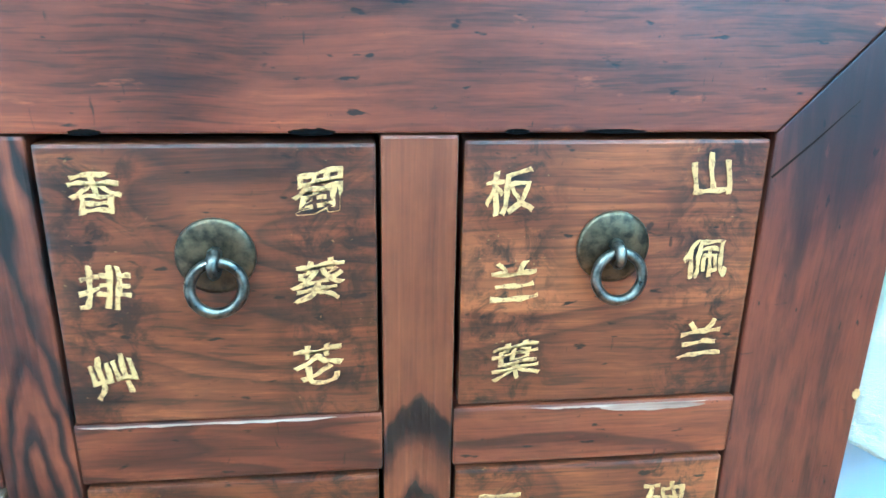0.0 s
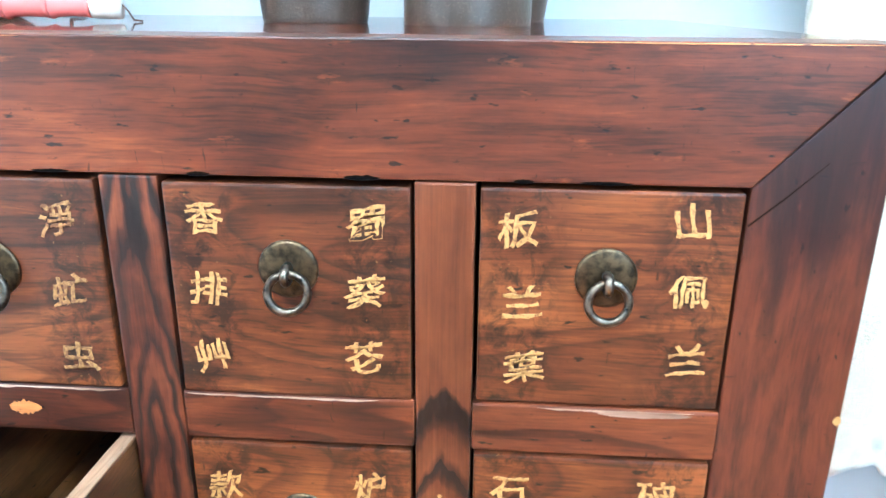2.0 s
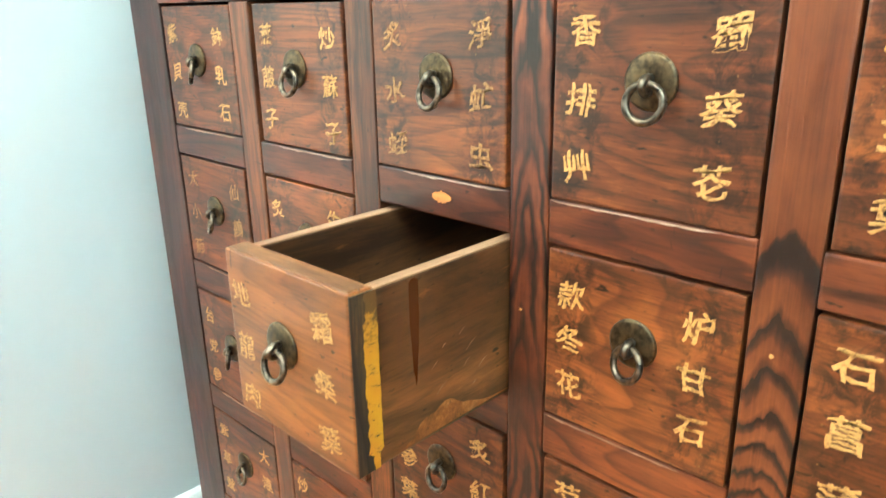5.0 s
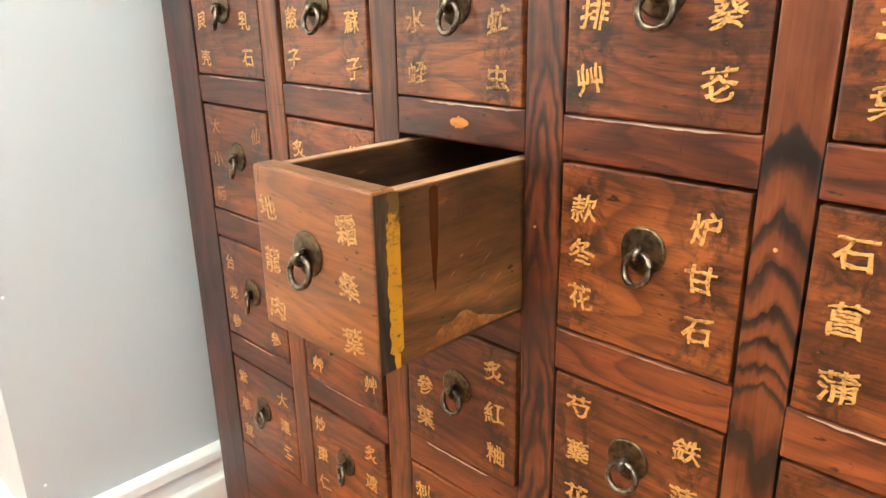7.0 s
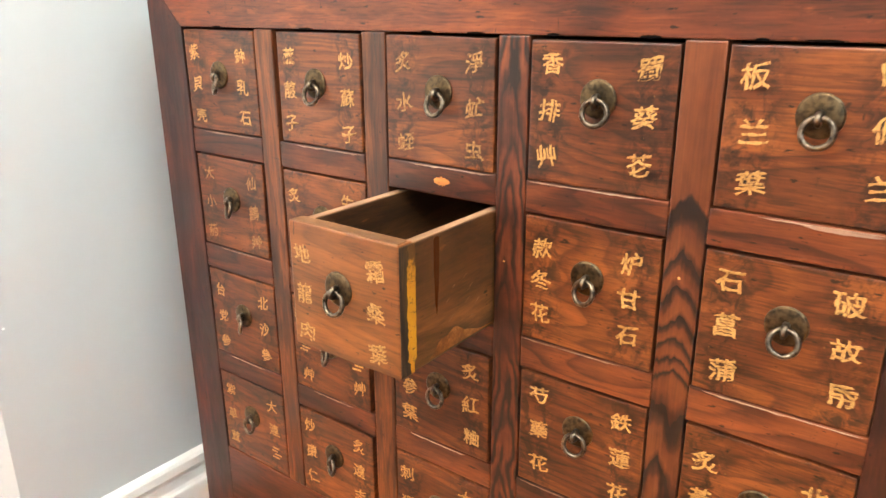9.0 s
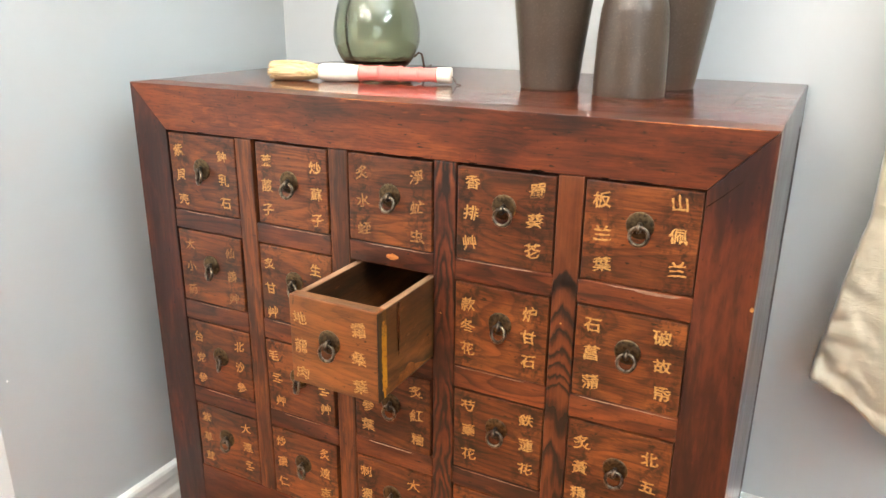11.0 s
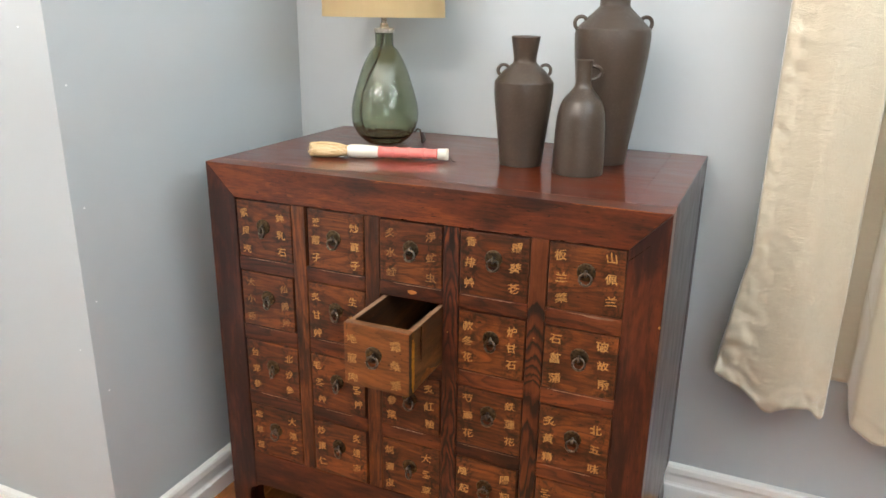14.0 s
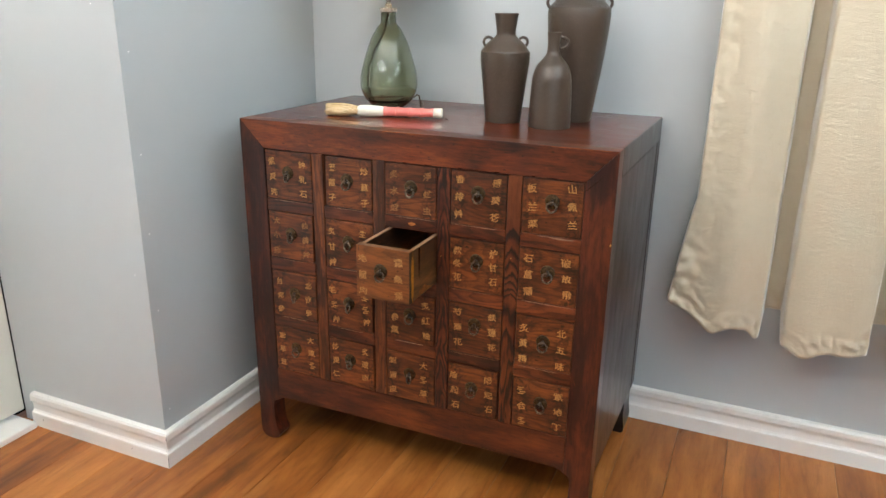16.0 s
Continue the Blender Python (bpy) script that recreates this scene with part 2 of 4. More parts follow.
def make_zebra(name, pitch, spread, amount):
    """Muntin timber: nested dark arches along the length over a red-brown ground."""
    n = Nodes(name)
    p, own = n.coords(), n.coords(False)
    axis = n.add("SeparateXYZ", Vector=own)
    drift = n.noise(n.vec("MULTIPLY", p, (0.0, 0.0, 1.0)), 9.0, 2.0)
    off = n.math("ADD", axis.outputs["X"], n.math("MULTIPLY_ADD", drift, 0.030, -0.015))
    arch = n.math("MULTIPLY", n.math("POWER", n.math("ABSOLUTE", off), 1.35), spread)
    wob = n.noise(n.vec("MULTIPLY", p, (48, 48, 15)), 1.0, 3.0, 0.55)
    along_z = n.add("SeparateXYZ", Vector=p).outputs["Z"]
    phase = n.math("ADD", n.math("ADD", n.math("MULTIPLY", along_z, pitch), arch), n.math("MULTIPLY", wob, 2.6))
    band = n.ramp(n.math("FRACT", phase), [(0.0, 0.0), (0.16, 0.10), (0.40, 0.85), (0.72, 1.0), (0.93, 0.55), (1.0, 0.0)])
    zone = n.ramp(n.noise(n.vec("MULTIPLY", p, (1, 1, 1)), 7.0, 3.0), [(0.38, 0.08), (0.60, 1.0)])
    lines = n.noise(n.vec("MULTIPLY", p, (620, 620, 18)), 1.0, 3.0, 0.6)
    patches = n.noise(p, 18.0, 5.0, 0.6)
    tone = n.math("ADD", n.math("MULTIPLY", n.math("SUBTRACT", band, 0.62), n.math("MULTIPLY", zone, amount)), n.math("MULTIPLY_ADD", lines, 0.30, -0.15))
    tone = n.math("ADD", tone, n.math("MULTIPLY_ADD", patches, 1.05, -0.15))
    color = n.ramp(tone, [(0.12, (0.013, 0.0065, 0.0045)), (0.44, (0.062, 0.0150, 0.0068)), (0.85, (0.205, 0.051, 0.0160))])
    n.bump(n.math("ADD", n.math("MULTIPLY", lines, 0.6), n.math("MULTIPLY", patches, 1.2)), 0.5, 0.0007)
    return n.set(Base_Color=color, Roughness=n.math("MULTIPLY_ADD", patches, 0.26, 0.27), Specular_IOR_Level=0.38, Coat_Weight=0.22, Coat_Roughness=0.25)


def make_arches(name):
    """Muntin timber: plain above, then ever closer pointed dark arches running down into long loops."""
    n = Nodes(name)
    p, own = n.coords(), n.coords(False)
    axis = n.add("SeparateXYZ", Vector=own)
    wob = n.noise(n.vec("MULTIPLY", p, (60, 60, 22)), 1.0, 3.0, 0.55)
    off = n.math("ABSOLUTE", n.math("ADD", axis.outputs["X"], n.math("MULTIPLY_ADD", wob, 0.010, -0.005)))
    down = n.math("ADD", n.math("SUBTRACT", 0.182, axis.outputs["Z"]), n.math("MULTIPLY_ADD", wob, 0.036, -0.018))
    apex = n.math("SUBTRACT", down, n.math("MULTIPLY", n.math("POWER", off, 1.6), 14.0))
    u = n.math("MINIMUM", n.math("MAXIMUM", apex, 0.0), 0.16)
    loops = n.math("MULTIPLY", n.noise(n.vec("MULTIPLY", p, (52, 52, 6)), 1.0, 2.0, 0.5), n.math("MULTIPLY", n.math("MAXIMUM", n.math("SUBTRACT", down, 0.14), 0.0), 26.0))
    phase = n.math("ADD", n.math("MULTIPLY", n.math("POWER", u, 1.6), 118.0), loops)
    band = n.ramp(n.math("FRACT", phase), [(0.0, 0.0), (0.10, 0.05), (0.42, 0.85), (0.80, 1.0), (1.0, 0.55)])
    zone = n.ramp(n.math("MULTIPLY", apex, 20.0), [(0.0, 0.0), (0.12, 1.0)])
    lines = n.noise(n.vec("MULTIPLY", p, (560, 560, 16)), 1.0, 3.0, 0.6)
    patches = n.noise(n.vec("MULTIPLY", p, (1, 1, 0.5)), 26.0, 5.0, 0.6)
    tone = n.math("SUBTRACT", n.math("MULTIPLY_ADD", patches, 0.75, 0.24), n.math("MULTIPLY", n.math("SUBTRACT", 1.0, band), n.math("MULTIPLY", zone, 0.62)))
    tone = n.math("ADD", tone, n.math("MULTIPLY_ADD", lines, 0.34, -0.17))
    color = n.ramp(tone, [(0.10, (0.010, 0.0052, 0.0040)), (0.40, (0.057, 0.0145, 0.0062)), (0.85, (0.200, 0.053, 0.0150))])
    n.bump(n.math("ADD", n.math("MULTIPLY", lines, 0.6), n.math("MULTIPLY", patches, 1.2)), 0.5, 0.0007)
    return n.set(Base_Color=color, Roughness=n.math("MULTIPLY_ADD", patches, 0.26, 0.27), Specular_IOR_Level=0.38, Coat_Weight=0.22, Coat_Roughness=0.25)


wood_arches = make_arches("arched_muntin_wood")
wood_muntin = make_zebra("figured_muntin_wood", 15.0, 420.0, 0.70)
wood_streak = wood("streaked_muntin_wood", (0.012, 0.006, 0.0042), (0.068, 0.0185, 0.0066), (0.235, 0.066, 0.0165), "z", 0.7, 11.0, lines=1.0, blotch=0.7, broad=0.7, stretch=10.0, stains=0.52, dirt=0.6)
# pale wood for rubbed marks, and for the glint painted on rail edges
wood_rub_glint = wood("rub_glint_edge_wood", (0.10, 0.045, 0.025), (0.27, 0.145, 0.090), (0.50, 0.33, 0.24), "x", 0.4, 8.0, rough=0.5, blotch=0.9, coat=0.0, marks=0.4)
# near-black base: the shade inside the carcass is put into the colour
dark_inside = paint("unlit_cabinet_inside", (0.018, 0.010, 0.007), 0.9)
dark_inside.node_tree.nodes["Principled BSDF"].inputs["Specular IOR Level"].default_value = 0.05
notch_black = paint("notch_shade_black", (0.004, 0.003, 0.0026), 1.0)
notch_black.node_tree.nodes["Principled BSDF"].inputs["Specular IOR Level"].default_value = 0.0
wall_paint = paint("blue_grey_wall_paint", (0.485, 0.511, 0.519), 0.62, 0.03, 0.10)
# dark colour for the walls out of view, so they bounce little light
far_wall_paint = paint("low_bounce_wall_paint", (0.12, 0.12, 0.125), 0.5, 0.05, 0.10)
ceiling_paint = paint("white_ceiling_paint", (0.86, 0.86, 0.84), 0.8)
white_gloss = paint("white_gloss_paint", (0.90, 0.88, 0.84), 0.32, 0.03, 0.08, 90.0)
cream_gloss = paint("cream_door_paint", (0.76, 0.73, 0.64), 0.4, 0.03)
filler = paint("white_filler", (0.85, 0.85, 0.84), 0.7)
plate_metal = metal("aged_bronze", (0.135, 0.088, 0.044), (0.040, 0.028, 0.017), 0.40)
ring_metal = metal("worn_dark_iron", (0.20, 0.150, 0.105), (0.042, 0.032, 0.024), 0.32)
steel = metal("brushed_nickel", (0.74, 0.72, 0.68), (0.60, 0.58, 0.54), 0.25, 0.5)


def make_gold(name, worn, low, high):
    n = Nodes(name)
    p = n.coords()
    wear = n.ramp(n.noise(p, 420.0, 5.0, 0.65), [(worn, 0.0), (worn + 0.16, 1.0)])
    tone = n.mix(n.noise(p, 90.0, 3.0), low, high)
    return n.set(Base_Color=n.mix(wear, (0.16, 0.065, 0.02), tone), Roughness=0.5)


gold = make_gold("gold_character_paint", 0.34, (0.42, 0.20, 0.048), (0.56, 0.31, 0.10))
gold_faded = make_gold("faded_gold_character_paint", 0.42, (0.31, 0.145, 0.040), (0.42, 0.225, 0.074))
gold_rubbed = make_gold("rubbed_gold_character_paint", 0.38, (0.36, 0.170, 0.044), (0.49, 0.265, 0.086))


def make_clay(name, dimples):
    n = Nodes(name)
    p = n.coords()
    grain = n.noise(p, 480.0, 4.0)
    soft = n.noise(p, 30.0, 4.0)
    h = n.math("MULTIPLY", grain, 0.7)
    if dimples:
        cells = n.add("TexVoronoi", Vector=p, Scale=480.0).outputs["Distance"]
        z = n.add("SeparateXYZ", Vector=n.coords(False)).outputs["Z"]
        zone = n.math("MULTIPLY", n.ramp(n.math("MULTIPLY", z, 2.5), [(0.50, 0.0), (0.66, 1.0)]), 1.6)
        h = n.math("ADD", h, n.math("MULTIPLY", cells, zone))
    n.bump(h, 0.40, 0.0015)
    tone = n.mix(soft, (0.046, 0.0295, 0.0200), (0.070, 0.0455, 0.0305))
    tone = n.mix(n.ramp(grain, [(0.55, 0.0), (0.75, 1.0)]), tone, (0.11, 0.080, 0.058))
    return n.set(Base_Color=tone, Roughness=0.29)


clay = make_clay("brown_clay", False)
clay_dimpled = make_clay("dimpled_brown_clay", True)


def make_glass():
    n = Nodes("green_bubbled_glass")
    p = n.coords(False)
    n.bump(n.math("ADD", n.noise(p, 32.0, 2.0, 0.5, 0.6), n.math("MULTIPLY", n.noise(p, 95.0, 3.0, 0.5, 0.5), 0.35)), 0.50, 0.0020)
    return n.set(Base_Color=(0.61, 0.635, 0.505), Roughness=0.02, IOR=1.48, Transmission_Weight=1.0)


glass = make_glass()
clear_glass = Nodes("clear_pane_glass").set(Base_Color=(0.96, 0.98, 0.97), Roughness=0.0, IOR=1.45, Transmission_Weight=1.0)


def make_fabric(name, a, b, weave, rough, sheen, crinkle):
    n = Nodes(name)
    p = n.coords(False)
    threads = n.noise(n.vec("MULTIPLY", p, (1.0, 1.0, 3.2)), weave, 3.0, 0.6)
    folds = n.noise(n.vec("MULTIPLY", p, (1.0, 1.0, 3.0)), 24.0, 6.0, 0.66, 0.8)
    fine = n.noise(n.vec("MULTIPLY", p, (1.0, 1.0, 2.2)), 95.0, 4.0, 0.6, 0.5)
    ridge = n.math("ABSOLUTE", n.math("SUBTRACT", n.noise(n.vec("MULTIPLY", p, (1.0, 1.0, 1.7)), 19.0, 3.0, 0.55, 1.2), 0.5))
    crease = n.ramp(ridge, [(0.0, 1.0), (0.07, 0.45), (0.20, 0.0)])
    relief = n.math("ADD", n.math("MULTIPLY", folds, crinkle), n.math("ADD", n.math("MULTIPLY", fine, 0.16 * crinkle), n.math("MULTIPLY", crease, 0.24 * crinkle)))
    n.bump(n.math("ADD", n.math("MULTIPLY", threads, 0.25), relief), 0.95, 0.005)
    return n.set(Base_Color=n.mix(n.math("ADD", n.math("MULTIPLY", threads, 0.6), n.math("MULTIPLY", folds, 0.4)), a, b), Roughness=rough, Sheen_Weight=sheen, Sheen_Roughness=0.4)


curtain_fabric = make_fabric("cream_satin_fabric", (0.55, 0.455, 0.31), (0.69, 0.60, 0.445), 300.0, 0.30, 1.0, 0.40)
curtain_fabric.node_tree.nodes["Principled BSDF"].inputs["Specular IOR Level"].default_value = 1.0
shade_fabric = make_fabric("mustard_linen_fabric", (0.70, 0.54, 0.30), (0.86, 0.71, 0.45), 420.0, 0.85, 0.1, 0.1)
through_cloth = shade_fabric.node_tree.nodes.new("ShaderNodeBsdfTranslucent")
through_cloth.inputs["Color"].default_value = (0.88, 0.76, 0.54, 1)
half = shade_fabric.node_tree.nodes.new("ShaderNodeMixShader")
half.inputs[0].default_value = 0.62
shade_fabric.node_tree.links.new(shade_fabric.node_tree.nodes["Principled BSDF"].outputs[0], half.inputs[1])
shade_fabric.node_tree.links.new(through_cloth.outputs[0], half.inputs[2])
shade_fabric.node_tree.links.new(half.outputs[0], shade_fabric.node_tree.nodes["Material Output"].inputs[0])


def make_bristle():
    """Tan hair: fine streaks along the brush, darker between the tufts."""
    n = Nodes("tan_bristle")
    p = n.coords(False)
    hair = n.noise(n.vec("MULTIPLY", p, (14, 620, 620)), 1.0, 3.0, 0.6)
    tuft = n.noise(n.vec("MULTIPLY", p, (9, 170, 170)), 1.0, 2.0, 0.5)
    tone = n.ramp(n.math("ADD", n.math("MULTIPLY", hair, 0.6), n.math("MULTIPLY", tuft, 0.5)), [(0.34, (0.20, 0.105, 0.036)), (0.52, (0.60, 0.40, 0.19)), (0.72, (0.84, 0.66, 0.40))])
    n.bump(n.math("ADD", hair, tuft), 0.8, 0.0012)
    return n.set(Base_Color=tone, Roughness=0.6)


bristle = make_bristle()
bone = paint("ivory_bone", (0.78, 0.72, 0.60), 0.35)
coral = paint("coral_pink_lacquer", (0.78, 0.20, 0.165), 0.32, 0.22, 0.1, 60.0)


def make_ochre():
    n = Nodes("flaked_ochre_paint")
    p = n.coords(False)
    flake = n.ramp(n.noise(n.vec("MULTIPLY", p, (1, 0.55, 1.2)), 170.0, 6.0, 0.72), [(0.36, 0.0), (0.43, 1.0)])
    height = n.add("SeparateXYZ", Vector=p).outputs["Z"]
    bare = n.ramp(n.math("ADD", n.math("MULTIPLY", height, 9.0), n.noise(p, 120.0, 5.0, 0.7)), [(0.76, 1.0), (0.92, 0.15)])
    flake = n.math("MULTIPLY", flake, bare)
    tone = n.mix(n.noise(p, 60.0, 4.0), (0.36, 0.145, 0.007), (0.56, 0.255, 0.013))
    n.bump(flake, 0.5, 0.0005)
    return n.set(Base_Color=n.mix(flake, (0.035, 0.018, 0.008), tone), Roughness=0.55)


ochre = make_ochre()
varnish = paint("red_brown_varnish", (0.080, 0.0225, 0.0075), 0.25, 0.3)
wire_brown = paint("brown_flex", (0.07, 0.03, 0.015), 0.5)

# ---- mesh helpers ----


def mesh_of(name, bm):
    me = bpy.data.meshes.new(name)
    bm.normal_update()
    bm.to_mesh(me)
    bm.free()
    return me


def part(name, bm, material, parent=None, label="", at=(0, 0, 0), smooth=False):
    """One bmesh (or a shared mesh) as one mesh object, under its parent."""
    me = bm if isinstance(bm, bpy.types.Mesh) else mesh_of(name, bm)
    if not me.materials:
        me.materials.append(material)
    if smooth:
        for f in me.polygons:
            f.use_smooth = True
    ob = new(name, me)
    ob.location = at
    if parent is not None:
        ob.parent = parent
    return tagged(ob, label)


def thing(name, label, category, at=(0, 0, 0), group="", kind=""):
    ob = new(name)
    ob.empty_display_size = 0.05
    ob.location = at
    return tagged(ob, label, category, group, kind)


def block(sx, sy, sz, bevel=0.0, segments=2):
    bm = bmesh.new()
    bmesh.ops.create_cube(bm, size=1.0, matrix=Matrix.Diagonal((sx, sy, sz, 1)))
    if bevel:
        bmesh.ops.bevel(bm, geom=bm.edges[:], offset=bevel, segments=segments, affect="EDGES", profile=0.6)
    return bm


def box_part(name, x0, x1, y0, y1, z0, z1, material, parent=None, bevel=0.0015, label="", base=(0, 0, 0)):
    c = ((x0 + x1) / 2 - base[0], (y0 + y1) / 2 - base[1], (z0 + z1) / 2 - base[2])
    return part(name, block(x1 - x0, y1 - y0, z1 - z0, bevel), material, parent, label, c)


def prism(outline, y0, y1, bevel=0.0):
    """An outline in x and z, carried from y0 to y1."""
    bm = bmesh.new()
    front = [bm.verts.new((x, y0, z)) for x, z in outline]
    back = [bm.verts.new((x, y1, z)) for x, z in outline]
    bm.faces.new(front)
    bm.faces.new(back[::-1])
    k = len(outline)
    for i in range(k):
        bm.faces.new((front[i], back[i], back[(i + 1) % k], front[(i + 1) % k]))
    bmesh.ops.recalc_face_normals(bm, faces=bm.faces[:])
    if bevel:
        edges = [e for e in bm.edges if len({v.co.y for v in e.verts}) == 1 and abs(e.verts[0].co.y - min(y0, y1)) < 1e-6]
        bmesh.ops.bevel(bm, geom=edges, offset=bevel, segments=2, affect="EDGES", profile=0.6)
    return bm


def lathe(profile, steps=56, wobble=0.0):
    """A turned body from (radius, height) pairs; ends close where the radius is zero."""
    bm = bmesh.new()
    rows = []
    for r, z in profile:
        if r < 1e-6:
            rows.append([bm.verts.new((0, 0, z))])
        else:
            rows.append([bm.verts.new((r * (1 + wobble * math.sin(2 * a + z * 9)) * math.cos(a), r * math.sin(a), z)) for a in (2 * math.pi * i / steps for i in range(steps))])
    for lo, hi in zip(rows, rows[1:]):
        for i in range(steps):
            j = (i + 1) % steps
            if len(lo) == 1 and len(hi) > 1:
                bm.faces.new((lo[0], hi[j], hi[i]))
            elif len(hi) == 1 and len(lo) > 1:
                bm.faces.new((lo[i], lo[j], hi[0]))
            elif len(lo) > 1:
                bm.faces.new((lo[i], lo[j], hi[j], hi[i]))
    bmesh.ops.recalc_face_normals(bm, faces=bm.faces[:])
    return bm


def smooth_profile(points, per=6):
    """Catmull-Rom through (radius, height) points."""
    out = []
    p = [points[0]] + list(points) + [points[-1]]
    for i in range(1, len(p) - 2):
        for s in range(per):
            t = s / per
            out.append(tuple(max(0.0, 0.5 * (2 * b + (c - a) * t + (2 * a - 5 * b + 4 * c - d) * t * t + (3 * b - a - 3 * c + d) * t ** 3))
                             if k == 0 else 0.5 * (2 * b + (c - a) * t + (2 * a - 5 * b + 4 * c - d) * t * t + (3 * b - a - 3 * c + d) * t ** 3)
                             for k, (a, b, c, d) in enumerate(zip(p[i - 1], p[i], p[i + 1], p[i + 2]))))
    out.append(points[-1])
    return out


def tube(path, radius, sides=10, closed=False, squash=1.0):
    """A round bar along a path of points."""
    bm = bmesh.new()
    pts = [Vector(v) for v in path]
    rings = []
    k = len(pts)
    for i, c in enumerate(pts):
        ahead = pts[(i + 1) % k] if closed or i < k - 1 else c
        behind = pts[i - 1] if closed or i > 0 else c
        d = (ahead - behind).normalized()
        side = d.cross(Vector((0.13, 0.97, 0.21))).normalized()
        up = side.cross(d)
        r = radius[i] if isinstance(radius, (list, tuple)) else radius
        rings.append([bm.verts.new(c + r * (math.cos(a) * side + squash * math.sin(a) * up)) for a in (2 * math.pi * j / sides for j in range(sides))])
    for i in range(k if closed else k - 1):
        lo, hi = rings[i], rings[(i + 1) % k]
        for j in range(sides):
            bm.faces.new((lo[j], lo[(j + 1) % sides], hi[(j + 1) % sides], hi[j]))
    if not closed:
        bm.faces.new(rings[0][::-1])
        bm.faces.new(rings[-1])
    bmesh.ops.recalc_face_normals(bm, faces=bm.faces[:])
    return bm


def circle(center, r, axis, steps=28, start=0.0, end=2 * math.pi, closed=True):
    c = Vector(center)
    u, v = {"x": (Vector((0, 1, 0)), Vector((0, 0, 1))), "y": (Vector((1, 0, 0)), Vector((0, 0, 1))), "z": (Vector((1, 0, 0)), Vector((0, 1, 0)))}[axis]
    k = steps if closed else steps + 1
    return [c + r * (math.cos(a) * u + math.sin(a) * v) for a in (start + (end - start) * i / steps for i in range(k))]


# ---- the room ----
WALL_X, RETURN_Y, END_X = -0.594, -0.213, -1.122   # recess wall, short return wall, its far end


def structure(name, x0, x1, y0, y1, z0, z1, material, label, category="wall"):
    ob = box_part(name, x0, x1, y0, y1, z0, z1, material, None, 0.0)
    return tagged(ob, label, category, kind="structure")


structure("wall_back", WALL_X, ROOM_X1 + 0.12, ROOM_Y1, ROOM_Y1 + 0.12, 0, ROOM_H, wall_paint, "blue-grey painted wall behind the cabinet")
nib = structure("wall_nib", END_X, WALL_X, RETURN_Y, ROOM_Y1 + 0.12, 0, ROOM_H, wall_paint, "blue-grey painted wall nib with a sharp outer corner")
structure("ceiling", ROOM_X0 - 0.12, ROOM_X1 + 0.12, ROOM_Y0 - 0.12, ROOM_Y1 + 0.12, ROOM_H, ROOM_H + 0.1, ceiling_paint, "plain white painted ceiling", "ceiling")


def wall_with_opening(name, axis, at, lo, hi, o0, o1, z0, z1, thick, label):
    """A wall across one axis with one window opening through it, as one mesh."""
    bm = bmesh.new()
    for a0, a1, b0, b1 in ((lo, o0, 0, ROOM_H), (o1, hi, 0, ROOM_H), (o0, o1, 0, z0), (o0, o1, z1, ROOM_H)):
        size = (a1 - a0, thick, b1 - b0) if axis == "y" else (thick, a1 - a0, b1 - b0)
        mid = ((a0 + a1) / 2, at, (b0 + b1) / 2) if axis == "y" else (at, (a0 + a1) / 2, (b0 + b1) / 2)
        bmesh.ops.create_cube(bm, size=1.0, matrix=Matrix.Translation(mid) @ Matrix.Diagonal((*size, 1)))
    return tagged(part(name, bm, far_wall_paint), label, "wall", kind="structure")


# added walls out of view, set close and dark to shape the light
wall_with_opening("wall_rear", "y", ROOM_Y0 - 0.06, ROOM_X0 - 0.12, 0.74, -0.99, 0.67, 1.88, 2.44, 0.12, "unseen wall painted dark to cut bounced light, with a high window opening")
wall_with_opening("wall_rear_side", "y", ROOM_Y0 - 0.06, 0.74, ROOM_X1 + 0.12, 0.85, 2.10, 0.75, 1.85, 0.12, "unseen wall painted dark to cut bounced light, with a tall window opening")
wall_with_opening("wall_right", "x", ROOM_X1 + 0.06, ROOM_Y0, ROOM_Y1, -1.95, -0.20, 1.72, 2.42, 0.12, "unseen side wall painted dark to cut bounced light, with a window opening")

for y, z in ((-0.187, 1.0405), (-0.186, 0.812), (-0.189, 0.622), (-0.189, 0.425), (-0.189, 0.15)):
    bm = bmesh.new()
    bmesh.ops.create_icosphere(bm, subdivisions=2, radius=0.0021, matrix=Matrix.Diagonal((0.35, 1, 1, 1)))
    part("nail_patch", bm, filler, nib, "small white filled nail hole", Vector((WALL_X + 0.0003, y, z)) - nib.location)
for x, z in ((-0.77, 1.16), (-0.72, 1.152), (-0.63, 0.52), (-0.66, 1.14)):
    bm = bmesh.new()
    bmesh.ops.create_icosphere(bm, subdivisions=2, radius=0.0018, matrix=Matrix.Diagonal((1, 0.35, 1, 1)))
    part("nail_patch", bm, filler, nib, "", Vector((x, RETURN_Y - 0.0003, z)) - nib.location)

# skirting: a stepped profile (out from the wall, height) carried round the walls with mitred corners
SKIRT = [(0.0, 0.0), (0.018, 0.0), (0.018, 0.0380), (0.0170, 0.0415), (0.0125, 0.0440), (0.0100, 0.0490), (0.0095, 0.0660), (0.0110, 0.0725), (0.0155, 0.0760), (0.0165, 0.0785), (0.0160, 0.0930), (0.0125, 0.0985), (0.0, 0.100)]


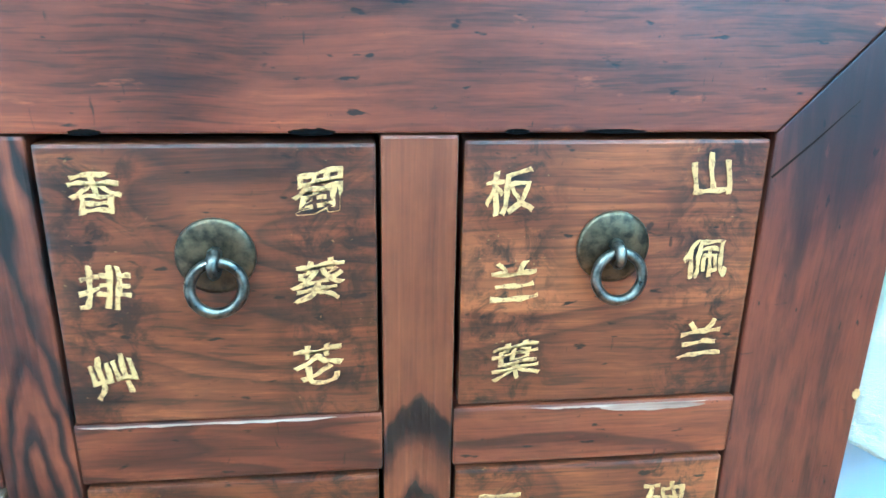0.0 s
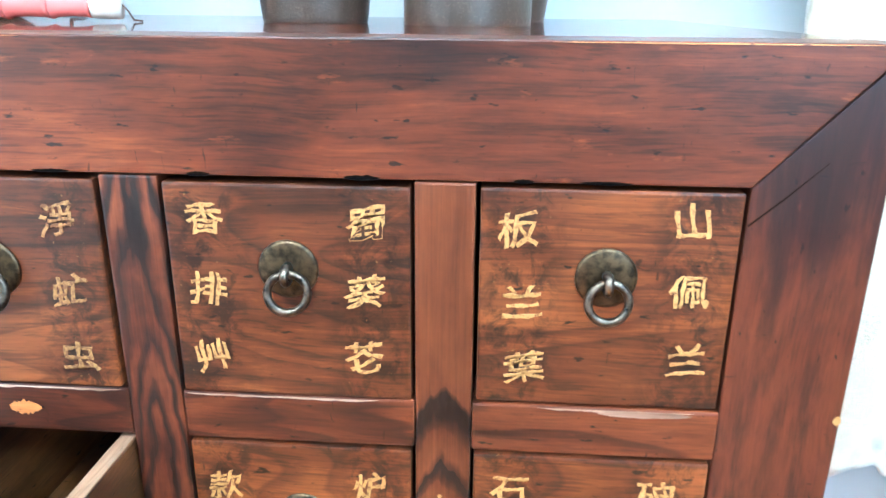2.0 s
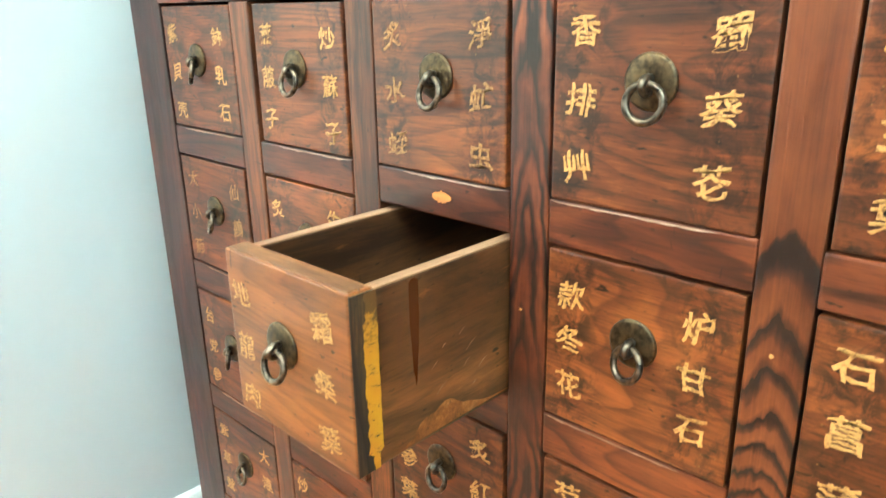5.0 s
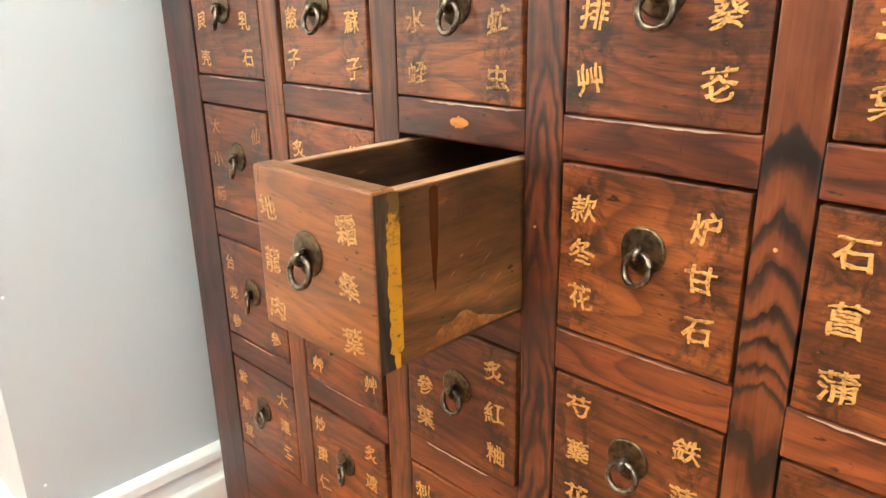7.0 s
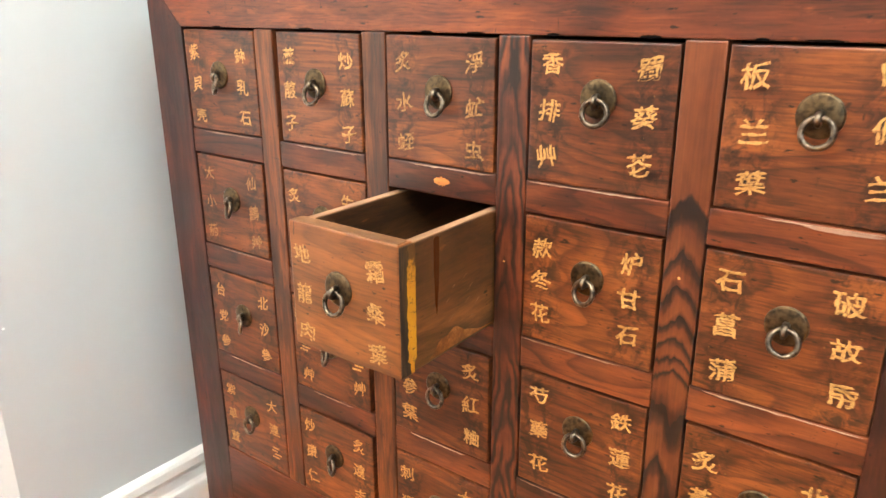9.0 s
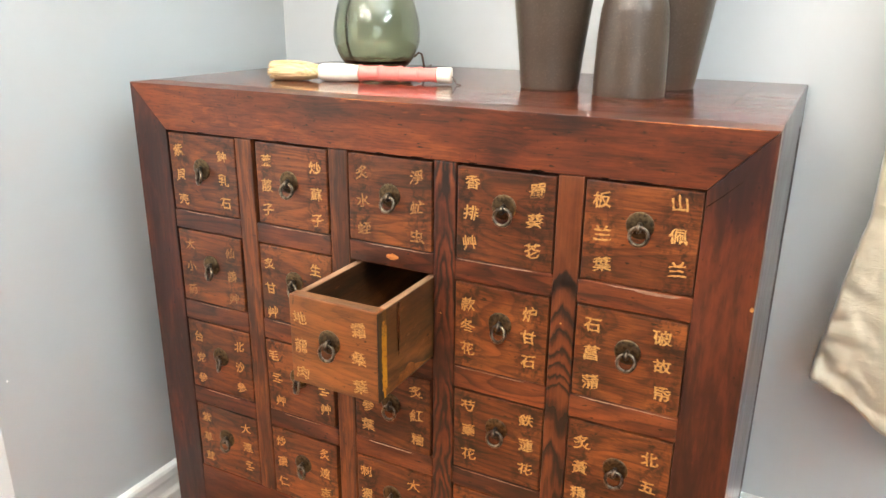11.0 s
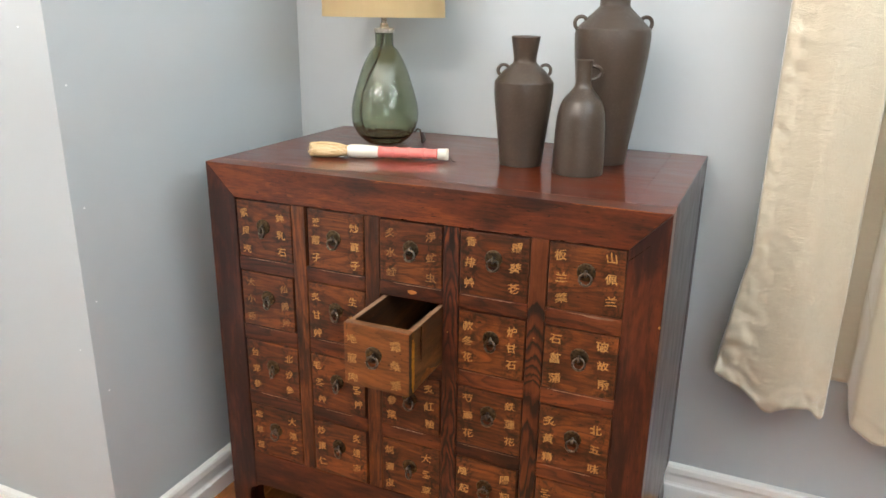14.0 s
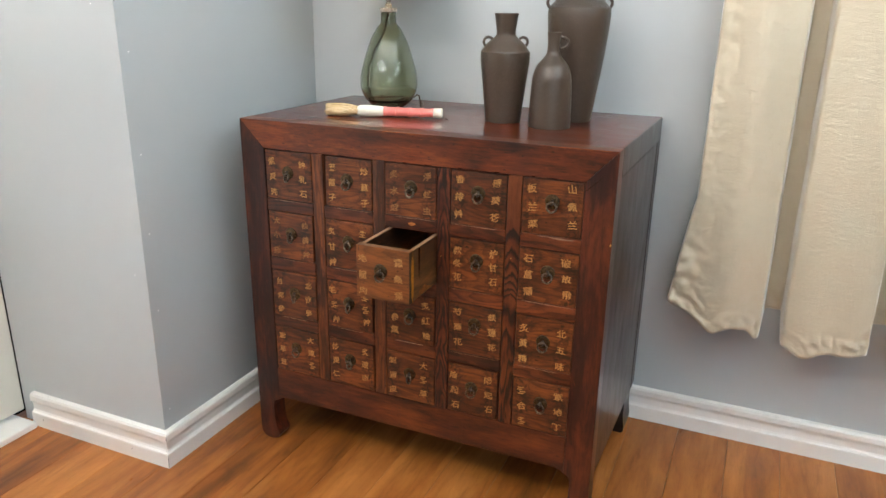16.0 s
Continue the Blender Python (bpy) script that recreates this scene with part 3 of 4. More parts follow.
def skirting(name, path, label):
    """The skirting along a path of floor points; the wall lies on the path's left."""
    bm = bmesh.new()
    pts = [Vector((x, y, 0)) for x, y in path]
    rows = []
    for i, c in enumerate(pts):
        d0 = (c - pts[i - 1]).normalized() if i else (pts[1] - c).normalized()
        d1 = (pts[i + 1] - c).normalized() if i < len(pts) - 1 else d0
        n0, n1 = Vector((d0.y, -d0.x, 0)), Vector((d1.y, -d1.x, 0))
        out = (n0 + n1) / (1 + n0.dot(n1))
        rows.append([bm.verts.new(c + out * o + Vector((0, 0, z))) for o, z in SKIRT])
    for lo, hi in zip(rows, rows[1:]):
        for j in range(len(SKIRT) - 1):
            bm.faces.new((lo[j], hi[j], hi[j + 1], lo[j + 1]))
    bm.faces.new(rows[0])
    bm.faces.new(rows[-1][::-1])
    bmesh.ops.recalc_face_normals(bm, faces=bm.faces[:])
    ob = part(name, bm, white_gloss)
    return tagged(ob, label, "skirting board", kind="structure")


skirting("baseboard", [(-1.072, RETURN_Y), (WALL_X, RETURN_Y), (WALL_X, ROOM_Y1)], "white gloss stepped skirting board with a mitred corner")
skirting("baseboard", [(WALL_X + 0.018, ROOM_Y1), (ROOM_X1, ROOM_Y1)], "white gloss stepped skirting board along the wall")
for x in (-0.70, -1.03):
    bm = bmesh.new()
    bmesh.ops.create_icosphere(bm, subdivisions=1, radius=0.0022, matrix=Matrix.Diagonal((1, 0.4, 1, 1)))
    tagged(part("nail_mark", bm, wire_brown, None, "", (x, RETURN_Y - 0.0178, 0.026)), "small dark nail mark on the skirting board", "nail mark")

bm = bmesh.new()
for z0, z1, o in ((0.001, 0.037, 0.0182), (0.080, 0.092, 0.0167)):
    x, y = WALL_X + o, RETURN_Y - o
    bm.faces.new([bm.verts.new(v) for v in ((x - 0.0007, y - 0.0003, z0), (x + 0.0003, y + 0.0003, z0), (x + 0.0003, y + 0.0003, z1), (x - 0.0007, y - 0.0003, z1))])
tagged(part("trim", bm, dark_inside), "dark open mitre gap in the skirting board", "mitre gap", kind="structure")

# glazed cream door beside the nib, with its threshold strip
DOOR = Vector((-1.144, -1.16, 0.03))
door = thing("door_1", "cream painted door leaf beside the wall nib", "door", DOOR, kind="structure")
for y0, y1 in ((-0.52, -0.215), (-1.98, -1.80)):
    box_part("door_stile", -1.164, -1.124, y0, y1, 0.03, 2.06, cream_gloss, door, 0.003, base=DOOR)
for z0, z1 in ((0.03, 0.28), (1.88, 2.06)):
    box_part("door_rail", -1.163, -1.125, -1.799, -0.521, z0, z1, cream_gloss, door, 0.002, base=DOOR)
pane = box_part("door_pane", -1.147, -1.141, -1.799, -0.521, 0.281, 1.879, clear_glass, door, 0.0, "clear glass pane", base=DOOR)
pane.visible_shadow = False
tagged(box_part("threshold_strip", -1.165, -1.050, -1.98, -0.236, 0.0, 0.018, white_gloss, None, 0.004), "white painted timber threshold strip on the floor", "threshold", kind="structure")
structure("wall_left_front", -1.164, -1.124, ROOM_Y0, -1.981, 0, ROOM_H, wall_paint, "blue-grey painted wall beside the glazed door")
structure("wall_left_above", -1.164, -1.124, -1.980, -0.213, 2.062, ROOM_H, wall_paint, "blue-grey painted wall above the glazed door")

# ---- the cabinet ----
COL_L = [-0.389, -0.225, -0.061, 0.101, 0.263]
COL_R = [-0.257, -0.094, 0.068, 0.230, 0.394]
ROW_T = [0.8125, 0.660, 0.5045, 0.349]
ROW_B = [0.692, 0.5395, 0.381, 0.2235]
HALF, TOP, DEPTH, STILE, APRON = 0.457, 0.882, 0.541, 0.394, 0.137
cabinet = thing("apothecary_cabinet", "dark red-brown lacquered wooden apothecary cabinet with twenty lettered drawers", "cabinet")

# front frame: mitred top rail, stiles that run down into hoofed feet, apron, muntins and cross rails
part("top_rail", prism([(-HALF, TOP), (HALF, TOP), (STILE, 0.8145), (-STILE + 0.003, 0.8145)], 0.0, 0.045, 0.0009), wood_rail, cabinet, "mitred top rail with dents and scratches")


def stile_outline(s):
    """Stile, mitred above, with a spandrel and a hoof foot below, for the side s (-1 or 1)."""
    inner = STILE - (0.003 if s < 0 else 0.0)
    pts = [(HALF, TOP - 0.0012), (HALF, 0.030), (HALF - 0.003, 0.014), (HALF - 0.012, 0.003), (HALF - 0.024, 0.0), (HALF - 0.040, 0.0), (HALF - 0.054, 0.006), (HALF - 0.060, 0.016), (HALF - 0.059, 0.026), (HALF - 0.053, 0.036), (HALF - 0.049, 0.050), (HALF - 0.047, 0.075), (HALF - 0.047, 0.106), (HALF - 0.050, 0.119), (HALF - 0.057, APRON - 0.0125), (inner, APRON - 0.011), (inner, 0.8140)]
    return [(s * x, z) for x, z in (pts if s > 0 else pts[::-1])]


for s in (-1, 1):
    part("stile", prism(stile_outline(s), 0.0003, 0.048, 0.0009), wood_stile, cabinet, "stile running down into a hoofed foot")
apron = [(-STILE + 0.003, 0.2215), (STILE, 0.2215)] + [(STILE - 0.0005 - 0.0, 0.1265)] + [(STILE - 0.004 - 0.028 * (1 - math.cos(a)), 0.1265 + 0.0105 * math.sin(a)) for a in (0.3, 0.7, 1.1, 1.55)]
apron += [(-x if x > 0 else x, z) for x, z in apron[:1:-1]]
part("apron", prism(apron, 0.0008, 0.036, 0.0015), wood_apron, cabinet, "bottom apron rail")
wear_rng = random.Random(5)


def ribbon(rows):
    """A thin uneven strip on a front face from rows of (x, z low, z high)."""
    bm = bmesh.new()
    cut = [(bm.verts.new((x, -0.0005 if i not in (0, len(rows) - 1) else 0.0, lo)), bm.verts.new((x, -0.0002, hi))) for i, (x, lo, hi) in enumerate(rows)]
    for p, q in zip(cut, cut[1:]):
        bm.faces.new((p[0], q[0], q[1], p[1]))
    return bm


def worn_edge(rail, width, half, y=-0.0171):
    """Rubbed lacquer and a painted glint along the upper front edge of a cross rail."""
    a = wear_rng.uniform(-0.5, -0.22) * width
    b = wear_rng.uniform(0.22, 0.5) * width
    a, b = max(a, -width / 2 + 0.001), min(b, width / 2 - 0.001)
    rows = []
    for k in range(33):
        t = k / 32
        w = 0.0012 * min(1, 8 * t, 8 * (1 - t)) * (0.45 + 0.8 * abs(noise.noise((a * 90 + t * 9, half * 70, b * 50))) * 1.6)
        rows.append((a + (b - a) * t, half - 0.0012 - w, half - 0.0010))
    part("worn_edge", ribbon(rows), wood_rub_glint, rail, "pale edge, rubbed wood with a painted glint", (0, y, 0))


def chip(x, z, w, h, material, label, seed):
    """A small patch where the lacquer is knocked off."""
    r = random.Random(seed)
    rows = [(x - w / 2 + w * k / 16, z - h / 2 * math.sin(math.pi * (k + 0.4) / 16.8) ** 0.6 * r.uniform(0.6, 1.0), z + h / 2 * math.sin(math.pi * (k + 0.4) / 16.8) ** 0.6 * r.uniform(0.6, 1.0)) for k in range(17)]
    part("chip", ribbon(rows), material, cabinet, label, (0, -0.0003, 0))


for i in range(4):
    x0, x1 = COL_R[i] + 0.001, COL_L[i + 1] - 0.001
    lo = ROW_B[3]
    box_part("muntin", x0, x1, 0.0006 * (i % 2), 0.035, lo - 0.0012, 0.8138, (wood_streak, wood_streak, wood_muntin, wood_arches)[i], cabinet, 0.0016)
for r in range(3):
    for c in range(5):
        rail = box_part("cross_rail", COL_L[c] - 0.0008, COL_R[c] + 0.0008, 0.0004, 0.034, ROW_T[r + 1] + 0.0012, ROW_B[r] - 0.0008, wood_cross, cabinet, 0.0018)
        worn_edge(rail, COL_R[c] - COL_L[c], (ROW_B[r] - ROW_T[r + 1] - 0.002) / 2)
chip(0.007, 0.6765, 0.019, 0.0105, wood_chip, "orange bare wood chip", 1)
chip(0.355, 0.6885, 0.050, 0.0045, wood_rub_glint, "pale bare wood chip", 2)
chip(0.37, 0.8811, 0.15, 0.0008, wood_chip, "rubbed orange front edge", 3)
chip(-0.02, 0.8811, 0.12, 0.0007, wood_chip, "", 4)
for k, (x, z, w, h) in enumerate(((0.455, 0.690, 0.004, 0.007), (0.08, 0.61, 0.0025, 0.0025), (0.245, 0.630, 0.0025, 0.003))):
    chip(x, z, w, h, gold, "", 20 + k)
# flat black chips: the shade inside knocked-out notches is painted on
for k, (x, w, h) in enumerate(((0.122, 0.012, 0.0032), (0.205, 0.018, 0.0034), (0.285, 0.010, 0.0028), (0.325, 0.026, 0.0022), (-0.010, 0.014, 0.0030), (0.045, 0.020, 0.0024), (-0.170, 0.022, 0.0026), (-0.320, 0.016, 0.0024))):
    chip(x, 0.8152, w, h, notch_black, "knocked-out notch with its shade painted black", 60 + k)
bm = bmesh.new()
ends = [Vector((STILE + 0.0006, -0.0001, 0.7955)), Vector((STILE + 0.017, -0.0001, 0.8105)), Vector((STILE + 0.034, -0.0001, 0.8275))]
side = Vector((-0.0005, 0, 0.0005))
cuts = [(bm.verts.new(p - side * f), bm.verts.new(p + side * f)) for p, f in zip(ends, (0.8, 0.7, 0.2))]
for p, q in zip(cuts, cuts[1:]):
    bm.faces.new((p[0], q[0], q[1], p[1]))
part("joint_crack", bm, dark_inside, cabinet, "dark crack beside the mitre joint")
# carcass: framed side, back, floor, top; the right side stands slightly out of square


def splay(ob, s):
    """Let the outer face of a right-hand piece run out a little towards the back."""
    if s > 0:
        for v in ob.data.vertices:
            if v.co.x > 0:
                v.co.x += 0.0090 * (v.co.y + ob.location.y) / DEPTH


for s in (-1, 1):
    a, b = sorted((s * (HALF - 0.020), s * (HALF - 0.0016)))
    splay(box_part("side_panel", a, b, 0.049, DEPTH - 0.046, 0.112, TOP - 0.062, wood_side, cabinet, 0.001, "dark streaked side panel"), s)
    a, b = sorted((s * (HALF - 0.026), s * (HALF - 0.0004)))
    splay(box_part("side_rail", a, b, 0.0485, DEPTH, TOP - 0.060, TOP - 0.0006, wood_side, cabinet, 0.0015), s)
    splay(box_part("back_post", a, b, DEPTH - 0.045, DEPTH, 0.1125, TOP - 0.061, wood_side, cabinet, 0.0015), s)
    leg = [(s * x, z) for x, z in ((HALF - 0.052, 0.0), (HALF + 0.001, 0.0), (HALF + 0.006, 0.006), (HALF + 0.006, 0.020), (HALF + 0.002, 0.050), (HALF + 0.002, 0.1118), (HALF - 0.046, 0.1118))]
    # the leg's black holds both its lacquer and the shade on it
    part("back_leg", prism(leg, DEPTH - 0.108, DEPTH - 0.012, 0.002), wood_black, cabinet, "back leg, black lacquer and shade in one colour")
# near-black linings hold the inner shade; bottom panel set low to darken the floor
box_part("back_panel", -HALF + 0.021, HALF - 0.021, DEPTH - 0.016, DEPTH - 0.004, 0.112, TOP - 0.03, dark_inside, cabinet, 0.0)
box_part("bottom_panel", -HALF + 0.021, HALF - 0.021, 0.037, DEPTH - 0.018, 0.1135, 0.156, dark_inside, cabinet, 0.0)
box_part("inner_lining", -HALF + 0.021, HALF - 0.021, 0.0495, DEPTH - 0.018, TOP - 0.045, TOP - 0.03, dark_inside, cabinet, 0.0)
# top: front strip belongs to the rail; two end strips and three boards lie between
for s in (-1, 1):
    a, b = sorted((s * (HALF - 0.002), s * (HALF - 0.0666)))
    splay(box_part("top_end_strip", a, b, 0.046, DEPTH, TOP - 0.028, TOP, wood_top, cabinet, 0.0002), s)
edges = [0.046, 0.196, 0.364, DEPTH]
for y0, y1 in zip(edges, edges[1:]):
    box_part("top_board", -HALF + 0.0668, HALF - 0.0668, y0 + 0.0001, y1 - 0.0001, TOP - 0.028, TOP, wood_top, cabinet, 0.00015)

# pale dust in the joint behind the front rail, broken in places
for xa, xb in ((-0.34, -0.12), (-0.09, 0.10), (0.115, 0.385)):
    bm = bmesh.new()
    cut = [(bm.verts.new((x, 0.0452 - w, TOP + 0.0004)), bm.verts.new((x, 0.0452 + w, TOP + 0.0004)))
           for x, w in ((xa + (xb - xa) * k / 24, 0.0006 * (0.3 + abs(noise.noise((xa * 9 + k * 0.4, 3.0, 1.0))))) for k in range(25))]
    for p, q in zip(cut, cut[1:]):
        bm.faces.new((p[0], q[0], q[1], p[1]))
    part("joint_line", bm, wood_rub_glint, cabinet, "pale dusty joint in the top")

# drawers: front, back plate, staple, ring and painted characters
# each drawer: left and right word; x and z of the first and last character of each, in mm from the drawer's middle
ROW_1 = [("紫貝壳", "鈡乳石", (-47, -45, 33, -43), (39, 40, 31, -41)), ("莱菔子", "炒蘇子", (-40, -42, 34, -39), (45, 45, 32, -42)),
         ("炙水蛭", "淨虻虫", (-42, -40, 35, -41), (41, 42, 37, -41)), ("香排艸", "蜀葵芲", (-43, -45, 40, -38), (41, 39, 39, -35)),
         ("板兰葉", "山佩兰", (-45, -39, 38, -38), (40, 45, 45, -31))]
ROW_2 = [("大小葯", "仙鶴艸", (-42, -46, 37, -40), (39, 40, 33, -42)), ("炙甘艸", "生甘艸", (-48, -47, 31, -48), (37, 40, 34, -44)),
         ("地龍肉", "霜桑葉", (-48, -47, 31, -44), (38, 39, 32, -42)), ("款冬花", "炉甘石", (-45, -45, 31, -32), (39, 40, 34, -31)),
         ("石菖蒲", "破故帋", (-44, -42, 37, -38), (38, 44, 38, -33))]
ROW_3 = [("台党參", "北沙參", (-44, -43, 33, -42), (42, 40, 34, -41)), ("毛-艸", "--艸", (-50, -42, 37, -42), (41, 44, 30, -34)),
         (" 參葉", "炙紅粬", (-40, -42, 30, -37), (39, 41, 39, -38)), ("芍藥花", "鉄蓮花", (-43, -40, 40, -35), (42, 43, 40, -33)),
         ("炙黃精", "北五味", (-46, -46, 31, -45), (39, 40, 31, -47))]
ROW_4 = [("紫草茸", "大連-", (-46, -46, 38, -40), (41, 43, 39, -33)), ("炒棗仁", "炙遠志", (-47, -47, 39, -37), (38, 37, 41, -30)),
         ("刺猬皮", "大-草", (-48, -47, 37, -43), (35, 36, 38, -37)), ("陰起石", "陽起石", (-48, -43, 32, -46), (38, 41, 36, -40)),
         ("-合-", "紫地丁", (-44, -40, 31, -47), (42, 43, 35, -43))]
TEXT = (ROW_1, ROW_2, ROW_3, ROW_4)
PULL_X = ((-2, -1, 1, 0, 0), (-1, -2, -4, 0, 0), (1, -4, -2, 0, -1), (-3, -5, -2, -3, 2))
PULL_Z = ((8, 7, 9, 14, 14), (7, 9, 7, 12, 11), (6, 8, 9, 15, 5), (8, 10, 9, 8, 9))
rng = random.Random(11)


def glyph(ch, w, h):
    """One character as a flat mesh in the x-z plane, centred, with a slightly unsteady brush hand."""
    if ch == "-":
        bm = bmesh.new()
        for k, (a, c) in enumerate(((-0.36, 0.30), (-0.44, 0.10), (-0.20, 0.44), (-0.40, 0.24))):
            z = (1.5 - k) * 0.25 * h
            bm.faces.new([bm.verts.new((x * w, 0, z + s * 0.07 * h)) for x, s in ((a, -1), (c, -1), (c, 1), (a, 1))])
        return mesh_of("character", bm)
    data = bpy.data.curves.new("glyph", "FONT")
    data.body, data.resolution_u, data.bevel_depth, data.bevel_resolution = ch, 3, 0.013, 0
    data.offset = 0.004
    ob = new("glyph", data)
    bpy.context.view_layer.update()
    me = bpy.data.meshes.new_from_object(ob.evaluated_get(bpy.context.evaluated_depsgraph_get()))
    bpy.data.objects.remove(ob)
    bpy.data.curves.remove(data)
    me.name = "character"
    me.materials.clear()
    bm = bmesh.new()
    bm.from_mesh(me)
    bmesh.ops.remove_doubles(bm, verts=bm.verts[:], dist=1e-5)
    bmesh.ops.subdivide_edges(bm, edges=[e for e in bm.edges if e.calc_length() > 0.16], cuts=3)
    bmesh.ops.subdivide_edges(bm, edges=[e for e in bm.edges if e.calc_length() > 0.10], cuts=1)
    bm.to_mesh(me)
    bm.free()
    xs = [v.co.x for v in me.vertices]
    ys = [v.co.y for v in me.vertices]
    cx, cy, a, b = (min(xs) + max(xs)) / 2, (min(ys) + max(ys)) / 2, rng.uniform(0, 6), rng.uniform(0, 6)
    rise = rng.uniform(0.05, 0.14)
    for v in me.vertices:
        x, y = v.co.x - cx, v.co.y - cy
        x2 = x + 0.035 * math.sin(4.1 * y + a) + 0.012 * math.sin(17 * x + 9 * y + b)
        y2 = y + 0.045 * math.sin(3.3 * x + b) + 0.018 * math.sin(13 * x - 15 * y + a) + rise * x
        x2 += 0.020 * noise.noise((x * 9 + a, y * 9, b))
        y2 += 0.026 * noise.noise((x * 8 + b, y * 8 + 5, a))
        v.co = (x2 * w, -0.010 * v.co.z * w, y2 * h)
    return me


def ring_mesh():
    return mesh_of("ring", tube(circle((0, 0, 0), 0.0102, "y", 30), 0.0022, 10, True))


def plate_mesh():
    bm = lathe([(0.0, 0.0), (0.0150, 0.0), (0.0158, 0.0006), (0.0156, 0.0014), (0.0140, 0.0021), (0.0060, 0.0025), (0.0, 0.0026)], 36)
    bmesh.ops.rotate(bm, verts=bm.verts[:], cent=(0, 0, 0), matrix=Matrix.Rotation(radians(90), 3, "X"))
    return mesh_of("back_plate", bm)


def staple_mesh():
    path = [(0, 0, 0.0035)] + [(0, -0.0055 - 0.0042 * math.sin(a), 0.0042 * math.cos(a) * 0.9) for a in (0.0, 0.5, 1.0, 1.57, 2.1, 2.7, 3.14)] + [(0, 0, -0.0035)]
    return mesh_of("staple", tube(path, [0.0028, 0.0028, 0.0026, 0.0024, 0.0023, 0.0022, 0.0022, 0.0022, 0.0022], 8))


